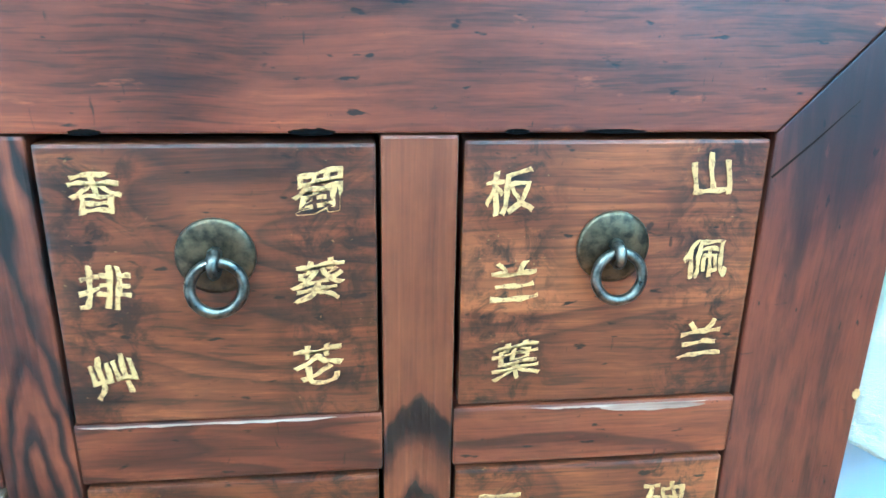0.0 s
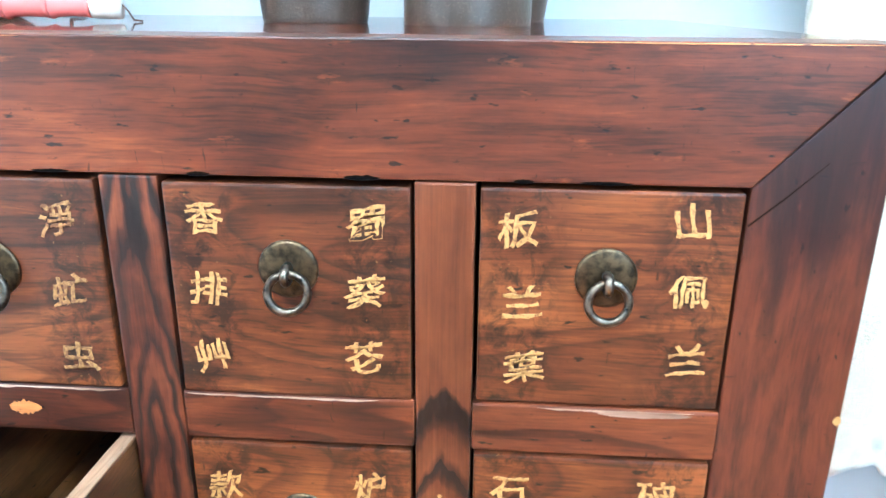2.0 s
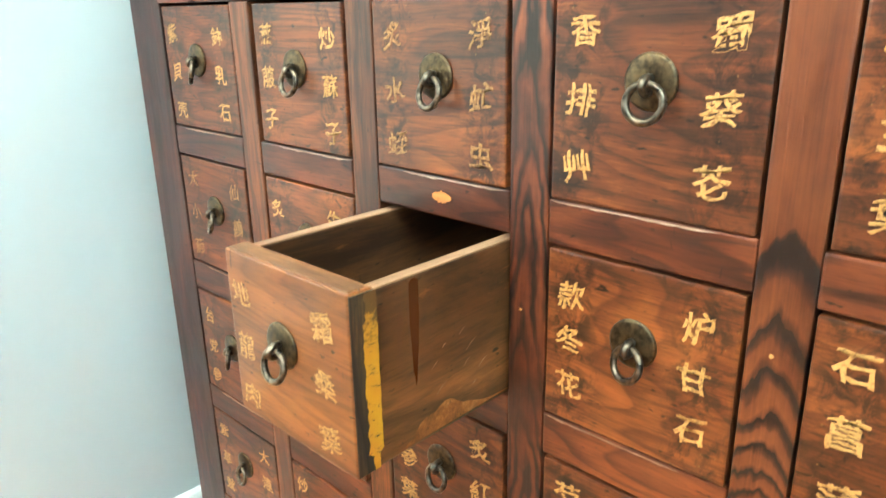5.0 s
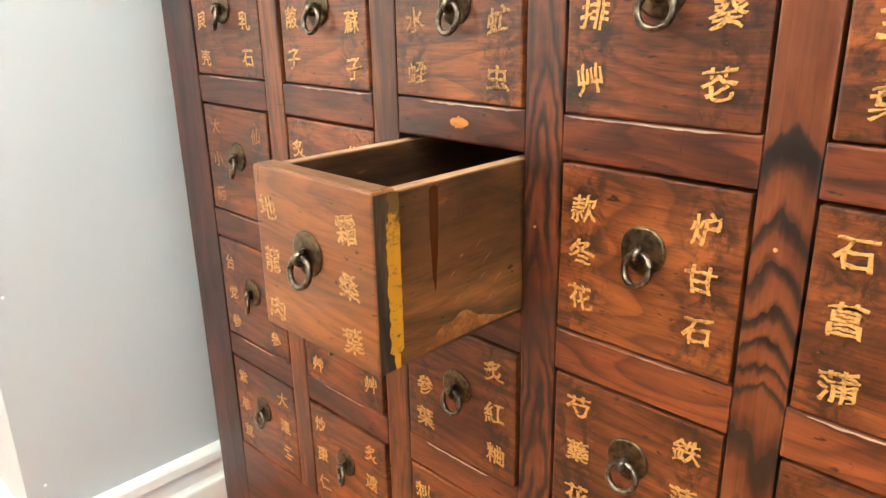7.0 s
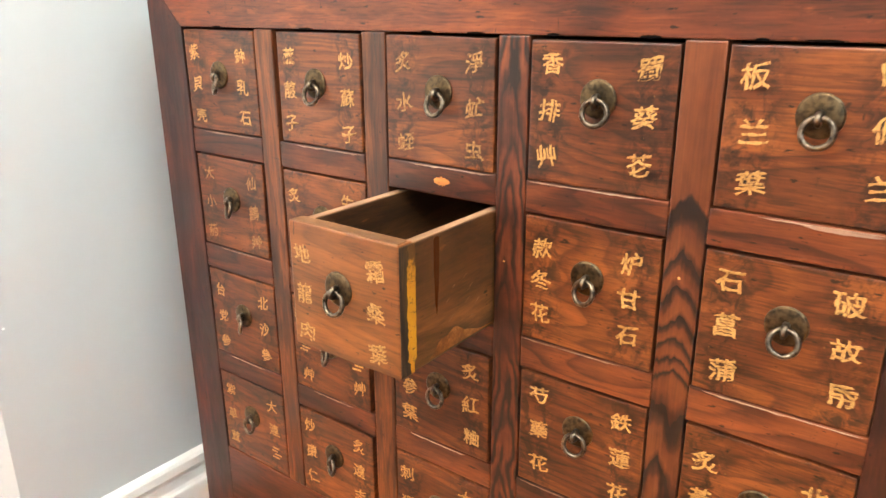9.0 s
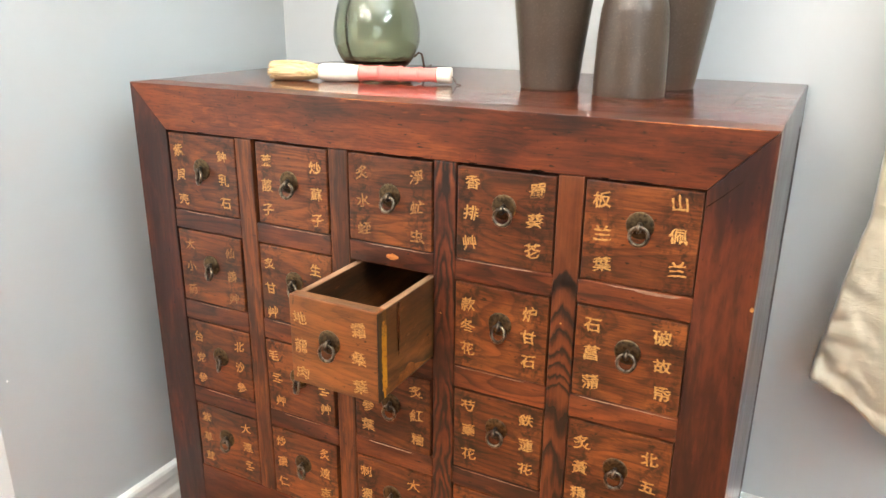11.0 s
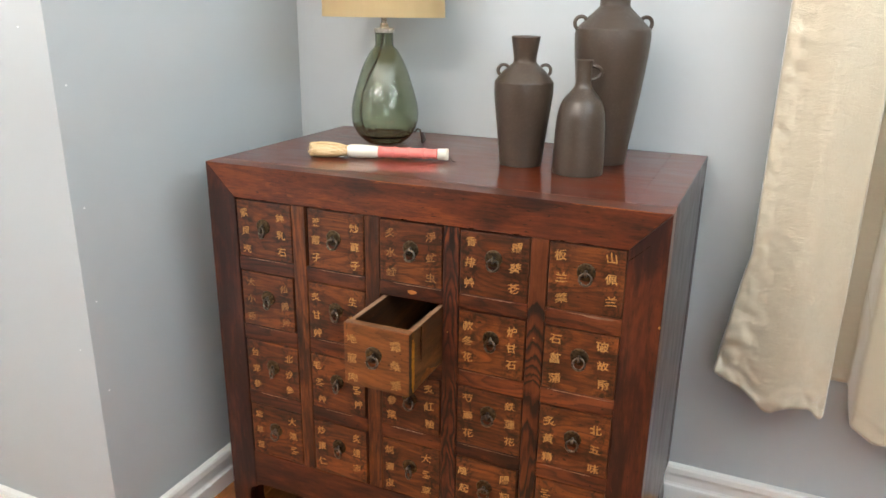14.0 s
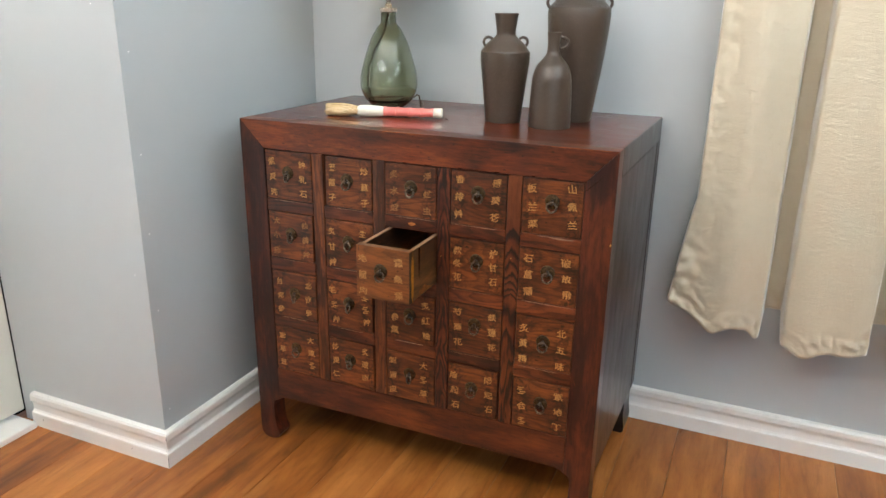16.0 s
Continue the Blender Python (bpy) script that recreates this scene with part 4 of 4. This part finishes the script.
RING, PLATE, STAPLE = ring_mesh(), plate_mesh(), staple_mesh()
OPEN_Y = -0.138
GAPS = {(0, 1): (0.006, 0.0), (1, 0): (0.0, 0.0035), (2, 1): (0.0, 0.0035), (3, 1): (0.0, 0.003), (2, 2): (0.0, 0.002), (0, 4): (0.0, 0.0006), (3, 3): (0.0, 0.0035), (0, 2): (0.0, 0.001)}
for r in range(4):
    for c in range(5):
        opened = (r, c) == (1, 2)
        jx, jz, proud = rng.uniform(-0.0005, 0.0005), rng.uniform(-0.0006, 0.0002), rng.uniform(-0.0012, 0.0010)
        x0, x1 = COL_L[c] + 0.0010 + jx, COL_R[c] - 0.0010 + jx
        x0, x1 = x0 + GAPS.get((r, c), (0, 0))[0], x1 - GAPS.get((r, c), (0, 0))[1]
        z0, z1 = ROW_B[r] + 0.0004 + jz, ROW_T[r] - 0.0010 + jz
        face = OPEN_Y if opened else proud
        cx, cz = (x0 + x1) / 2, (z0 + z1) / 2
        dr = part("drawer", block(x1 - x0, 0.018, z1 - z0, 0.0016, 2), wood_open if opened else wood_drawer, cabinet,
                  "drawer pulled open showing its dark inside" if opened else "lettered drawer with a ring pull", (cx, face + 0.009, cz))
        if not opened:
            dr.rotation_euler = (0, radians(rng.uniform(-0.25, 0.25)), 0)
        fy = -0.009
        mx, mz = (COL_L[c] + COL_R[c]) / 2 - cx, (ROW_B[r] + ROW_T[r]) / 2 - cz
        hx, hz = mx + 0.001 * PULL_X[r][c], mz + 0.001 * PULL_Z[r][c]
        part("back_plate", PLATE, plate_metal, dr, "round bronze back plate", (hx, fy, hz), True)
        part("staple", STAPLE, ring_metal, dr, "", (hx + 0.0003, fy - 0.0015, hz - 0.0018), True)
        ring = part("ring", RING, ring_metal, dr, "worn metal ring pull", (hx + 0.001, fy - 0.0086, hz - 0.0106), True)
        ring.rotation_euler = (radians(rng.uniform(-16, -6)), radians(rng.uniform(-10, 10)), radians(rng.uniform(-38, 6)))
        if c >= 3:
            ring.rotation_euler.z = radians(rng.uniform(-14, 12))
        w = x1 - x0
        for word, (xa, xb, za, zb) in zip(TEXT[r][c][:2], TEXT[r][c][2:]):
            for k, ch in enumerate(word):
                if ch == " ":
                    continue
                faded = (r, c) in ((0, 2), (1, 0))
                grow = (0.88, 0.90, 0.92, 0.92, 0.93)[c]
                gw, gh = grow * rng.uniform(0.0215, 0.0245), grow * rng.uniform(0.0195, 0.0225)
                g = part("character", glyph(ch, gw, gh), gold_faded if faded else gold_rubbed if opened else gold, dr, "faded gold character" if faded else "gold painted character",
                         (mx + 0.001 * (xa + (xb - xa) * k / 2), fy - 0.0004, mz + 0.001 * (za + (zb - za) * k / 2)))
                g.rotation_euler = (0, radians(rng.uniform(-5, 3)), 0)
        if opened:
            hw, hh = w / 2, (z1 - z0) / 2
            for s in (-1, 1):
                flank = part("drawer_side", block(0.010, 0.340, 2 * hh - 0.004, 0.0012), wood_inner, dr, "brown drawer side with stains and scratches", (s * (hw - 0.0055), 0.0095 + 0.170, -0.001))
                flank.data.materials.append(wood_flank)
                for f in flank.data.polygons:
                    f.material_index = 1 if f.normal.x * s > 0.5 else 0
                part("worn_top_edge", block(0.0092, 0.338, 0.0012, 0.0004, 1), wood_raw, dr, "pale worn top edge", (s * (hw - 0.0055), 0.0095 + 0.170, hh - 0.0026))
            part("worn_top_edge", block(2 * hw - 0.004, 0.0130, 0.0010, 0.0004, 1), wood_lip, dr, "pale rubbed top edge of the drawer front", (0, -0.0008, hh + 0.0002))
            part("drawer_back", block(2 * hw - 0.022, 0.010, 2 * hh - 0.006, 0.001), wood_inner, dr, "", (0, 0.340, -0.001))
            part("drawer_bottom", block(2 * hw - 0.022, 0.322, 0.008, 0.001), wood_inner, dr, "", (0, 0.0095 + 0.163, -hh + 0.008))
            part("end_grain", block(0.0010, 0.0168, 2 * hh - 0.003, 0.0003, 1), wood_end, dr, "dark cracked end grain", (hw + 0.0003, -0.0002, 0))
            bm = bmesh.new()
            prev = None
            for k in range(37):
                z = -hh + 0.002 + (2 * hh - 0.004) * k / 36
                a = 0.0006 + rng.uniform(-0.0016, 0.0006) + (0.003 if k < 4 else 0.0015 * (k > 30))
                b = 0.0108 + rng.uniform(-0.0004, 0.0003) - (0.003 if k < 4 else 0)
                row = (bm.verts.new((0, a, z)), bm.verts.new((0, b, z)))
                if prev:
                    bm.faces.new((prev[0], prev[1], row[1], row[0]))
                prev = row
            def side_patch(name, rows, material, label):
                """A thin mark on the outer drawer side from rows of (y, z low, z high)."""
                bm = bmesh.new()
                cut = [(bm.verts.new((0, y, lo)), bm.verts.new((0, y, hi))) for y, lo, hi in rows]
                for p, q in zip(cut, cut[1:]):
                    bm.faces.new((p[0], q[0], q[1], p[1]))
                part(name, bm, material, dr, label, (hw - 0.0003, 0, 0))

            mark = random.Random(8)
            side_patch("bare_wear", [(0.030 + 0.0045 * k, -hh + 0.0035, -hh + 0.0045 + 0.017 * math.exp(-((k - 7.5) / 6.5) ** 2) * (0.8 + 0.4 * abs(noise.noise((k * 0.17, 4.0, 1.0)))) * min(1, k / 3)) for k in range(24)], wood_amber, "orange bare wood along the lower edge")
            side_patch("varnish_drip", [(0.037 + 0.0010 * k, -hh + 0.046 + mark.uniform(-0.004, 0.004) + 0.0026 * (k - 4) ** 2, hh - 0.0045 - 0.00012 * (k - 4) ** 2) for k in range(9)], varnish, "red-brown varnish drip")
            for k in range(9):
                y, z, s = mark.uniform(0.05, 0.125), mark.uniform(-0.045, 0.01), mark.uniform(0.003, 0.010)
                side_patch("scratch", [(y, z, z + 0.0005), (y + s * 0.5, z + s * 0.4, z + s * 0.4 + 0.0009), (y + s, z + s * 0.7, z + s * 0.7 + 0.0003)], wood_rub_glint, "pale scratch")
            part("paint_stripe", bm, ochre, dr, "ochre paint streak down the drawer side", (hw + 0.0011, 0, 0))

# ---- things on the cabinet ----


def vase(name, points, at, material, label, neck_inner, ears=(), loop=None, turn=0.0):
    """A turned clay vase with a hollow mouth and its small handles."""
    v = thing(name, label, "vase", at, "clay vases on the cabinet")
    v.rotation_euler = (0, 0, turn)
    top_r, top_z = points[-1]
    outer = smooth_profile(points, 7)
    prof = [(0.0, 0.0)] + outer + [(top_r - 0.0012, top_z + 0.0009), (neck_inner, top_z - 0.0005), (neck_inner * 0.85, top_z - 0.04), (0.0, top_z - 0.05)]
    part("body", lathe(prof, 64), material, v, smooth=True)
    for s, r, z, size in ears:
        part("ear", tube(circle((s * r, 0, z), size, "y"), size * 0.31, 12, closed=True), clay, v, "small ring handle", smooth=True)
    if loop:
        r, z, size = loop
        path = [(r + size * 1.30 * math.sin(a) - 0.002, 0, z + size * 0.85 * math.cos(a)) for a in [math.pi * i / 12 for i in range(13)]]
        part("handle", tube(path, size * 0.26, 10), clay, v, "small loop handle", smooth=True)
    return v


VIEW = radians(27)
vase("vase", [(0.0400, 0.0), (0.0428, 0.004), (0.0470, 0.045), (0.0528, 0.095), (0.0578, 0.138), (0.0582, 0.1595), (0.0574, 0.1650), (0.0548, 0.1682), (0.0430, 0.183), (0.0260, 0.198), (0.0222, 0.205), (0.0240, 0.222), (0.0283, 0.250)],
     (0.122, 0.268, TOP), clay, "matt brown clay vase with a flared neck and two loop ears", 0.025, [(-1, 0.0412, 0.1858, 0.0108), (1, 0.0412, 0.1858, 0.0108)], turn=VIEW)
vase("bottle", [(0.0462, 0.0), (0.0488, 0.004), (0.0478, 0.060), (0.0458, 0.098), (0.0432, 0.118), (0.0360, 0.138), (0.0240, 0.153), (0.0158, 0.165), (0.0140, 0.180), (0.0145, 0.200), (0.0160, 0.2115)],
     (0.247, 0.238, TOP), clay, "small matt brown clay bottle with one loop handle", 0.0135, (), (0.0150, 0.189, 0.0150), turn=VIEW)
vase("vase", [(0.0420, 0.0), (0.0450, 0.004), (0.0545, 0.070), (0.0640, 0.140), (0.0712, 0.205), (0.0742, 0.246), (0.0736, 0.2600), (0.0722, 0.2655), (0.0690, 0.2690), (0.0520, 0.286), (0.0330, 0.304), (0.0290, 0.312), (0.0310, 0.335), (0.0360, 0.372)],
     (0.269, 0.369, TOP), clay_dimpled, "tall brown clay vase with dimpled shoulder and two loop ears", 0.032, [(-1, 0.0660, 0.2755, 0.0125), (1, 0.0660, 0.2755, 0.0125)], turn=VIEW + 0.05)

# glass table lamp
lamp = thing("table_lamp", "table lamp with green bubbled glass base and mustard linen shade", "lamp", (-0.238, 0.362, TOP))
g_out = smooth_profile([(0.034, 0.0), (0.0430, 0.003), (0.0620, 0.020), (0.0745, 0.045), (0.0772, 0.064), (0.0752, 0.088), (0.0655, 0.126), (0.0490, 0.174), (0.0310, 0.207), (0.0225, 0.2165), (0.0205, 0.222), (0.0205, 0.2458)], 6)
g_in = [(max(0.002, r - 0.0035), z + (0.005 if z < 0.02 else 0)) for r, z in g_out]
part("glass_base", lathe([(0.0, 0.0)] + g_out + g_in[::-1] + [(0.0, 0.0055)], 64, 0.004), glass, lamp, "green bubbled glass bottle base", smooth=True)
part("cap", lathe([(0.0, 0.2462), (0.0216, 0.2462), (0.0224, 0.2470), (0.0226, 0.2490), (0.0226, 0.2545), (0.0219, 0.2562), (0.0110, 0.2572), (0.0092, 0.2585), (0.0088, 0.2655), (0.0078, 0.2668), (0.0, 0.2668)], 40), steel, lamp, "nickel cap", smooth=True)
part("stem", tube([(0, 0, 0.2670), (0, 0, 0.330)], 0.0062, 18), steel, lamp, smooth=True)
part("shade", lathe([(0.1352, 0.280), (0.1362, 0.2802), (0.1362, 0.2840), (0.1300, 0.4890), (0.1290, 0.4890), (0.1345, 0.2842), (0.1352, 0.280)], 72), shade_fabric, lamp, "mustard linen drum shade", smooth=False)
for k in range(3):
    a = 2 * math.pi * k / 3
    part("shade_spoke", tube([(0.005 * math.cos(a), 0.005 * math.sin(a), 0.324), (0.1325 * math.cos(a), 0.1325 * math.sin(a), 0.326)], 0.0012, 6), steel, lamp)
flex = [(0.0, 0.0, 0.245), (-0.004, -0.004, 0.225), (-0.010, -0.008, 0.195), (-0.034, -0.014, 0.150), (-0.052, -0.016, 0.105), (-0.056, -0.016, 0.060), (-0.046, -0.020, 0.030), (-0.020, -0.028, 0.014), (0.010, -0.022, 0.013), (0.034, -0.006, 0.022), (0.048, 0.012, 0.028)]
part("flex", tube([p[:3] for p in [tuple(q) for q in flex]], 0.0023, 8), wire_brown, lamp, "brown twisted flex inside the glass", smooth=True)
out = [(0.066, 0.018, 0.027), (0.074, 0.020, 0.035), (0.081, 0.019, 0.033), (0.085, 0.018, 0.018), (0.084, 0.024, 0.003), (0.070, 0.070, 0.003), (0.030, 0.150, 0.003)]
part("flex", tube(out, 0.0019, 8), wire_brown, lamp, smooth=True)

# calligraphy brush lying on the top
tip, tail = Vector((-0.297, 0.146)), Vector((-0.018, 0.2235))
L = (tail - tip).length
brush = thing("calligraphy_brush", "large calligraphy brush with tan bristles and a coral pink bamboo handle", "brush", (tip.x, tip.y, TOP + 0.0140))
brush.rotation_euler = (0, 0, math.atan2(tail.y - tip.y, tail.x - tip.x))


def along(profile, steps=28, squash=1.0):
    """A body turned round the local x axis, from (radius, x) pairs."""
    bm = lathe(profile, steps)
    bmesh.ops.transform(bm, verts=bm.verts[:], matrix=Matrix(((0, 0, 1, 0), (1, 0, 0, 0), (0, squash, 0, 0), (0, 0, 0, 1))))
    bmesh.ops.recalc_face_normals(bm, faces=bm.faces[:])
    return bm


HAIR = [(0.011, 0.001), (0.0186, 0.003), (0.0204, 0.016), (0.0204, 0.034), (0.0180, 0.056), (0.0125, 0.076), (0.0100, 0.084)]
bm = along(smooth_profile(HAIR, 5), 44, 0.78)
for v in bm.verts:
    a = math.atan2(v.co.z, v.co.y)
    v.co.y *= 1 + 0.035 * math.sin(11 * a) + 0.025 * math.sin(23 * a + 2)
    v.co.z *= 1 + 0.035 * math.sin(11 * a) if v.co.z > 0 else 0.93
    if v.co.x < 0.012:
        v.co.x += 0.004 * math.sin(7 * a + 1) + 0.003 * math.sin(17 * a)
part("bristles", bm, bristle, brush, "tan bristle head", smooth=True)
for k in range(150):
    a, s = rng.uniform(-0.5, 3.64), rng.uniform(0.97, 1.05)
    y, z = math.cos(a) * s, math.sin(a) * s * 0.78
    start = rng.uniform(-0.005, 0.004)
    pts = [(start, y * 0.0175, z * 0.0175)] + [(x, y * r, max(z * r, -0.0135)) for r, x in HAIR[2:6]]
    part("bristle_strand", tube(pts, [0.0003, 0.0007, 0.0009, 0.0007, 0.0005], 4), bristle, brush)
part("ferrule", along(smooth_profile([(0.0090, 0.076), (0.0118, 0.079), (0.0140, 0.090), (0.0137, 0.112), (0.0122, 0.136), (0.0112, 0.143)], 4), 30), bone, brush, "ivory ferrule", smooth=True)
x0 = 0.143
for k, ln in enumerate((0.033, 0.031, 0.031, 0.029)):
    r = 0.0114 - 0.0003 * k
    part("bamboo_segment", along([(0.0, x0), (r + 0.0014, x0), (r + 0.0018, x0 + 0.0015), (r, x0 + 0.005), (r - 0.0005, x0 + ln * 0.5), (r, x0 + ln - 0.004), (r + 0.0009, x0 + ln - 0.0008), (0.0, x0 + ln - 0.0006)], 28), coral, brush, "coral pink bamboo segment", smooth=True)
    x0 += ln
part("end_cap", along([(0.0, x0), (0.0108, x0), (0.0116, x0 + 0.001), (0.0118, x0 + 0.012), (0.0124, L - 0.004), (0.0116, L - 0.001), (0.0, L)], 28), bone, brush, "ivory end cap", smooth=True)
cord = [(L - 0.002, 0, 0), (L + 0.004, -0.003, -0.006), (L + 0.008, -0.006, -0.0125), (L + 0.014, -0.004, -0.0132)]
part("hanging_loop", tube(cord, 0.0008, 6), wire_brown, brush)

# ---- curtain ----


def curtain(x0, x1, label):
    """A hanging cloth with deep soft folds; the left edge flares out towards the hem."""
    bm = bmesh.new()
    nu, nv, top = 420, 260, 2.20
    grid = []
    for j in range(nv + 1):
        v = j / nv
        row = []
        for i in range(nu + 1):
            u = i / nu
            x = x0 + (x1 - x0) * u
            ph = (x - 0.583) / (0.234 + 0.010 * (0.9 - v * 1.85))
            k = ph - math.floor(ph)
            # broad rounded face, then a narrow deep valley
            face = min(1.0, max(0.0, min(k + 0.018, 0.81 - k) / 0.036)) if k < 0.81 else max(0.0, (k - 0.982) / 0.036)
            face = face * face * (3 - 2 * face)
            bow = math.sin(math.pi * min(1.0, k / 0.81))
            y = 0.540 - 0.094 * face - 0.030 * bow + 0.0052 * math.sin(50 * x + 3.0 * v + 1.2 * math.sin(11 * x))
            if ph < 1:
                hem = 0.380 + 0.042 * max(0.0, (0.665 - x) / 0.079) ** 1.2 - 0.020 * math.exp(-((x - 0.676) / 0.020) ** 2) - 0.028 * math.exp(-((x - 0.766) / 0.016) ** 2) + 0.028 * (1 - face)
            else:
                hem = 0.356 - 0.024 * math.exp(-((k - 0.20) / 0.16) ** 2) + 0.012 * math.sin(9 * k) * (k > 0.35) * (k - 0.35) + 0.045 * (1 - face)
            hem += 0.0015 * math.sin(83 * x)
            z = hem + (top - hem) * v
            turn = min(1.0, max(0.0, (0.70 - z) / 0.28))
            flare = 0.041 * turn ** 0.85 * max(0.0, 1 - (x - x0) / 0.13)
            lean = -0.006 * (1.2 - z) if z < 1.2 else 0.0
            crease = abs(noise.noise((x * 13 + v * 9, v * 40 - x * 6, 2.0)))
            edge = math.exp(-max(0.0, x - 0.57) / 0.05) + math.exp(-(z - hem) / 0.05)
            y += 0.008 * min(1.0, edge) * (0.35 - min(0.35, crease)) + 0.0016 * math.exp(-((z - hem - 0.052) / 0.006) ** 2)
            y += 0.0028 * noise.noise((x * 9, v * 10, 3.0)) + 0.0085 * noise.noise((x * 40, v * 60, 1.0)) * math.exp(-max(0.0, x - 0.58) / 0.06) + 0.0022 * noise.noise((x * 6 + v * 3, v * 9 - x * 5, 6.0)) + 0.006 * math.exp(-(z - 0.33) / 0.08) * noise.noise((x * 16, z * 10, 8.0))
            flap = turn * math.exp(-max(0.0, x - x0) / 0.030)
            y += 0.042 * flap * (0.5 - abs(noise.noise((x * 30, z * 24 + x * 22, 4.0)))) - 0.012 * flap
            hemline = math.exp(-((z - hem - 0.030) / 0.022) ** 2)
            y += 0.016 * hemline * (0.3 - abs(noise.noise((x * 34 + z * 20, z * 30, 9.0))))
            row.append(bm.verts.new((x - flare + lean, y, z)))
        grid.append(row)
    for lo, hi in zip(grid, grid[1:]):
        for i in range(nu):
            bm.faces.new((lo[i], lo[i + 1], hi[i + 1], hi[i]))
    me = mesh_of("curtain", bm)
    ob = part("curtain", me, curtain_fabric, smooth=True)
    mod = ob.modifiers.new("thickness", "SOLIDIFY")
    mod.thickness, mod.offset = 0.003, 1.0
    return tagged(ob, label, "curtain")


curtain(0.586, 1.72, "cream satin curtain hanging in soft folds above the skirting")
rod = thing("curtain_rail", "plain white curtain rail fixed to the wall above the curtain", "curtain rail", (1.15, 0.50, 2.2))
part("rail", tube([(-0.66, 0, 0.012), (0.66, 0, 0.012)], 0.012, 14), white_gloss, rod, smooth=True)
for x in (-0.5, 0.5):
    part("bracket", block(0.02, 0.056, 0.02, 0.002), white_gloss, rod, "", (x, 0.024, 0.028))

# ---- floor boards ----
ground = structure("floor", ROOM_X0 - 0.12, ROOM_X1 + 0.12, ROOM_Y0 - 0.12, ROOM_Y1 + 0.12, -0.12, -0.018, dark_inside, "golden-brown hardwood floor boards with fine joints", "floor")
BW = 0.134
boards = {}
fx0, fx1, fy0, fy1 = ROOM_X0 - 0.115, ROOM_X1 + 0.115, ROOM_Y0 - 0.115, ROOM_Y1 + 0.115
for i in range(math.floor((fx0 + 0.0645) / BW), math.ceil((fx1 + 0.0645) / BW)):
    x0, x1 = max(fx0, BW * i - 0.0645), min(BW * (i + 1) - 0.0645, fx1)
    y = fy0
    first = rng.choice((0.5, 0.8, 1.1, 1.4))
    while y < fy1 - 0.001:
        ln = round(min(first if y == fy0 else 2.4, fy1 - y), 4)
        key = (round(x1 - x0, 4), ln)
        if key not in boards:
            boards[key] = mesh_of("floor_board", block(key[0] - 0.0004, ln - 0.0004, 0.018, 0.0011, 1))
            boards[key].materials.append(wood_floor)
        ob = new("floor_board", boards[key])
        ob.parent = ground
        ob.location = Vector(((x0 + x1) / 2, y + ln / 2, -0.009)) - ground.location
        y += ln
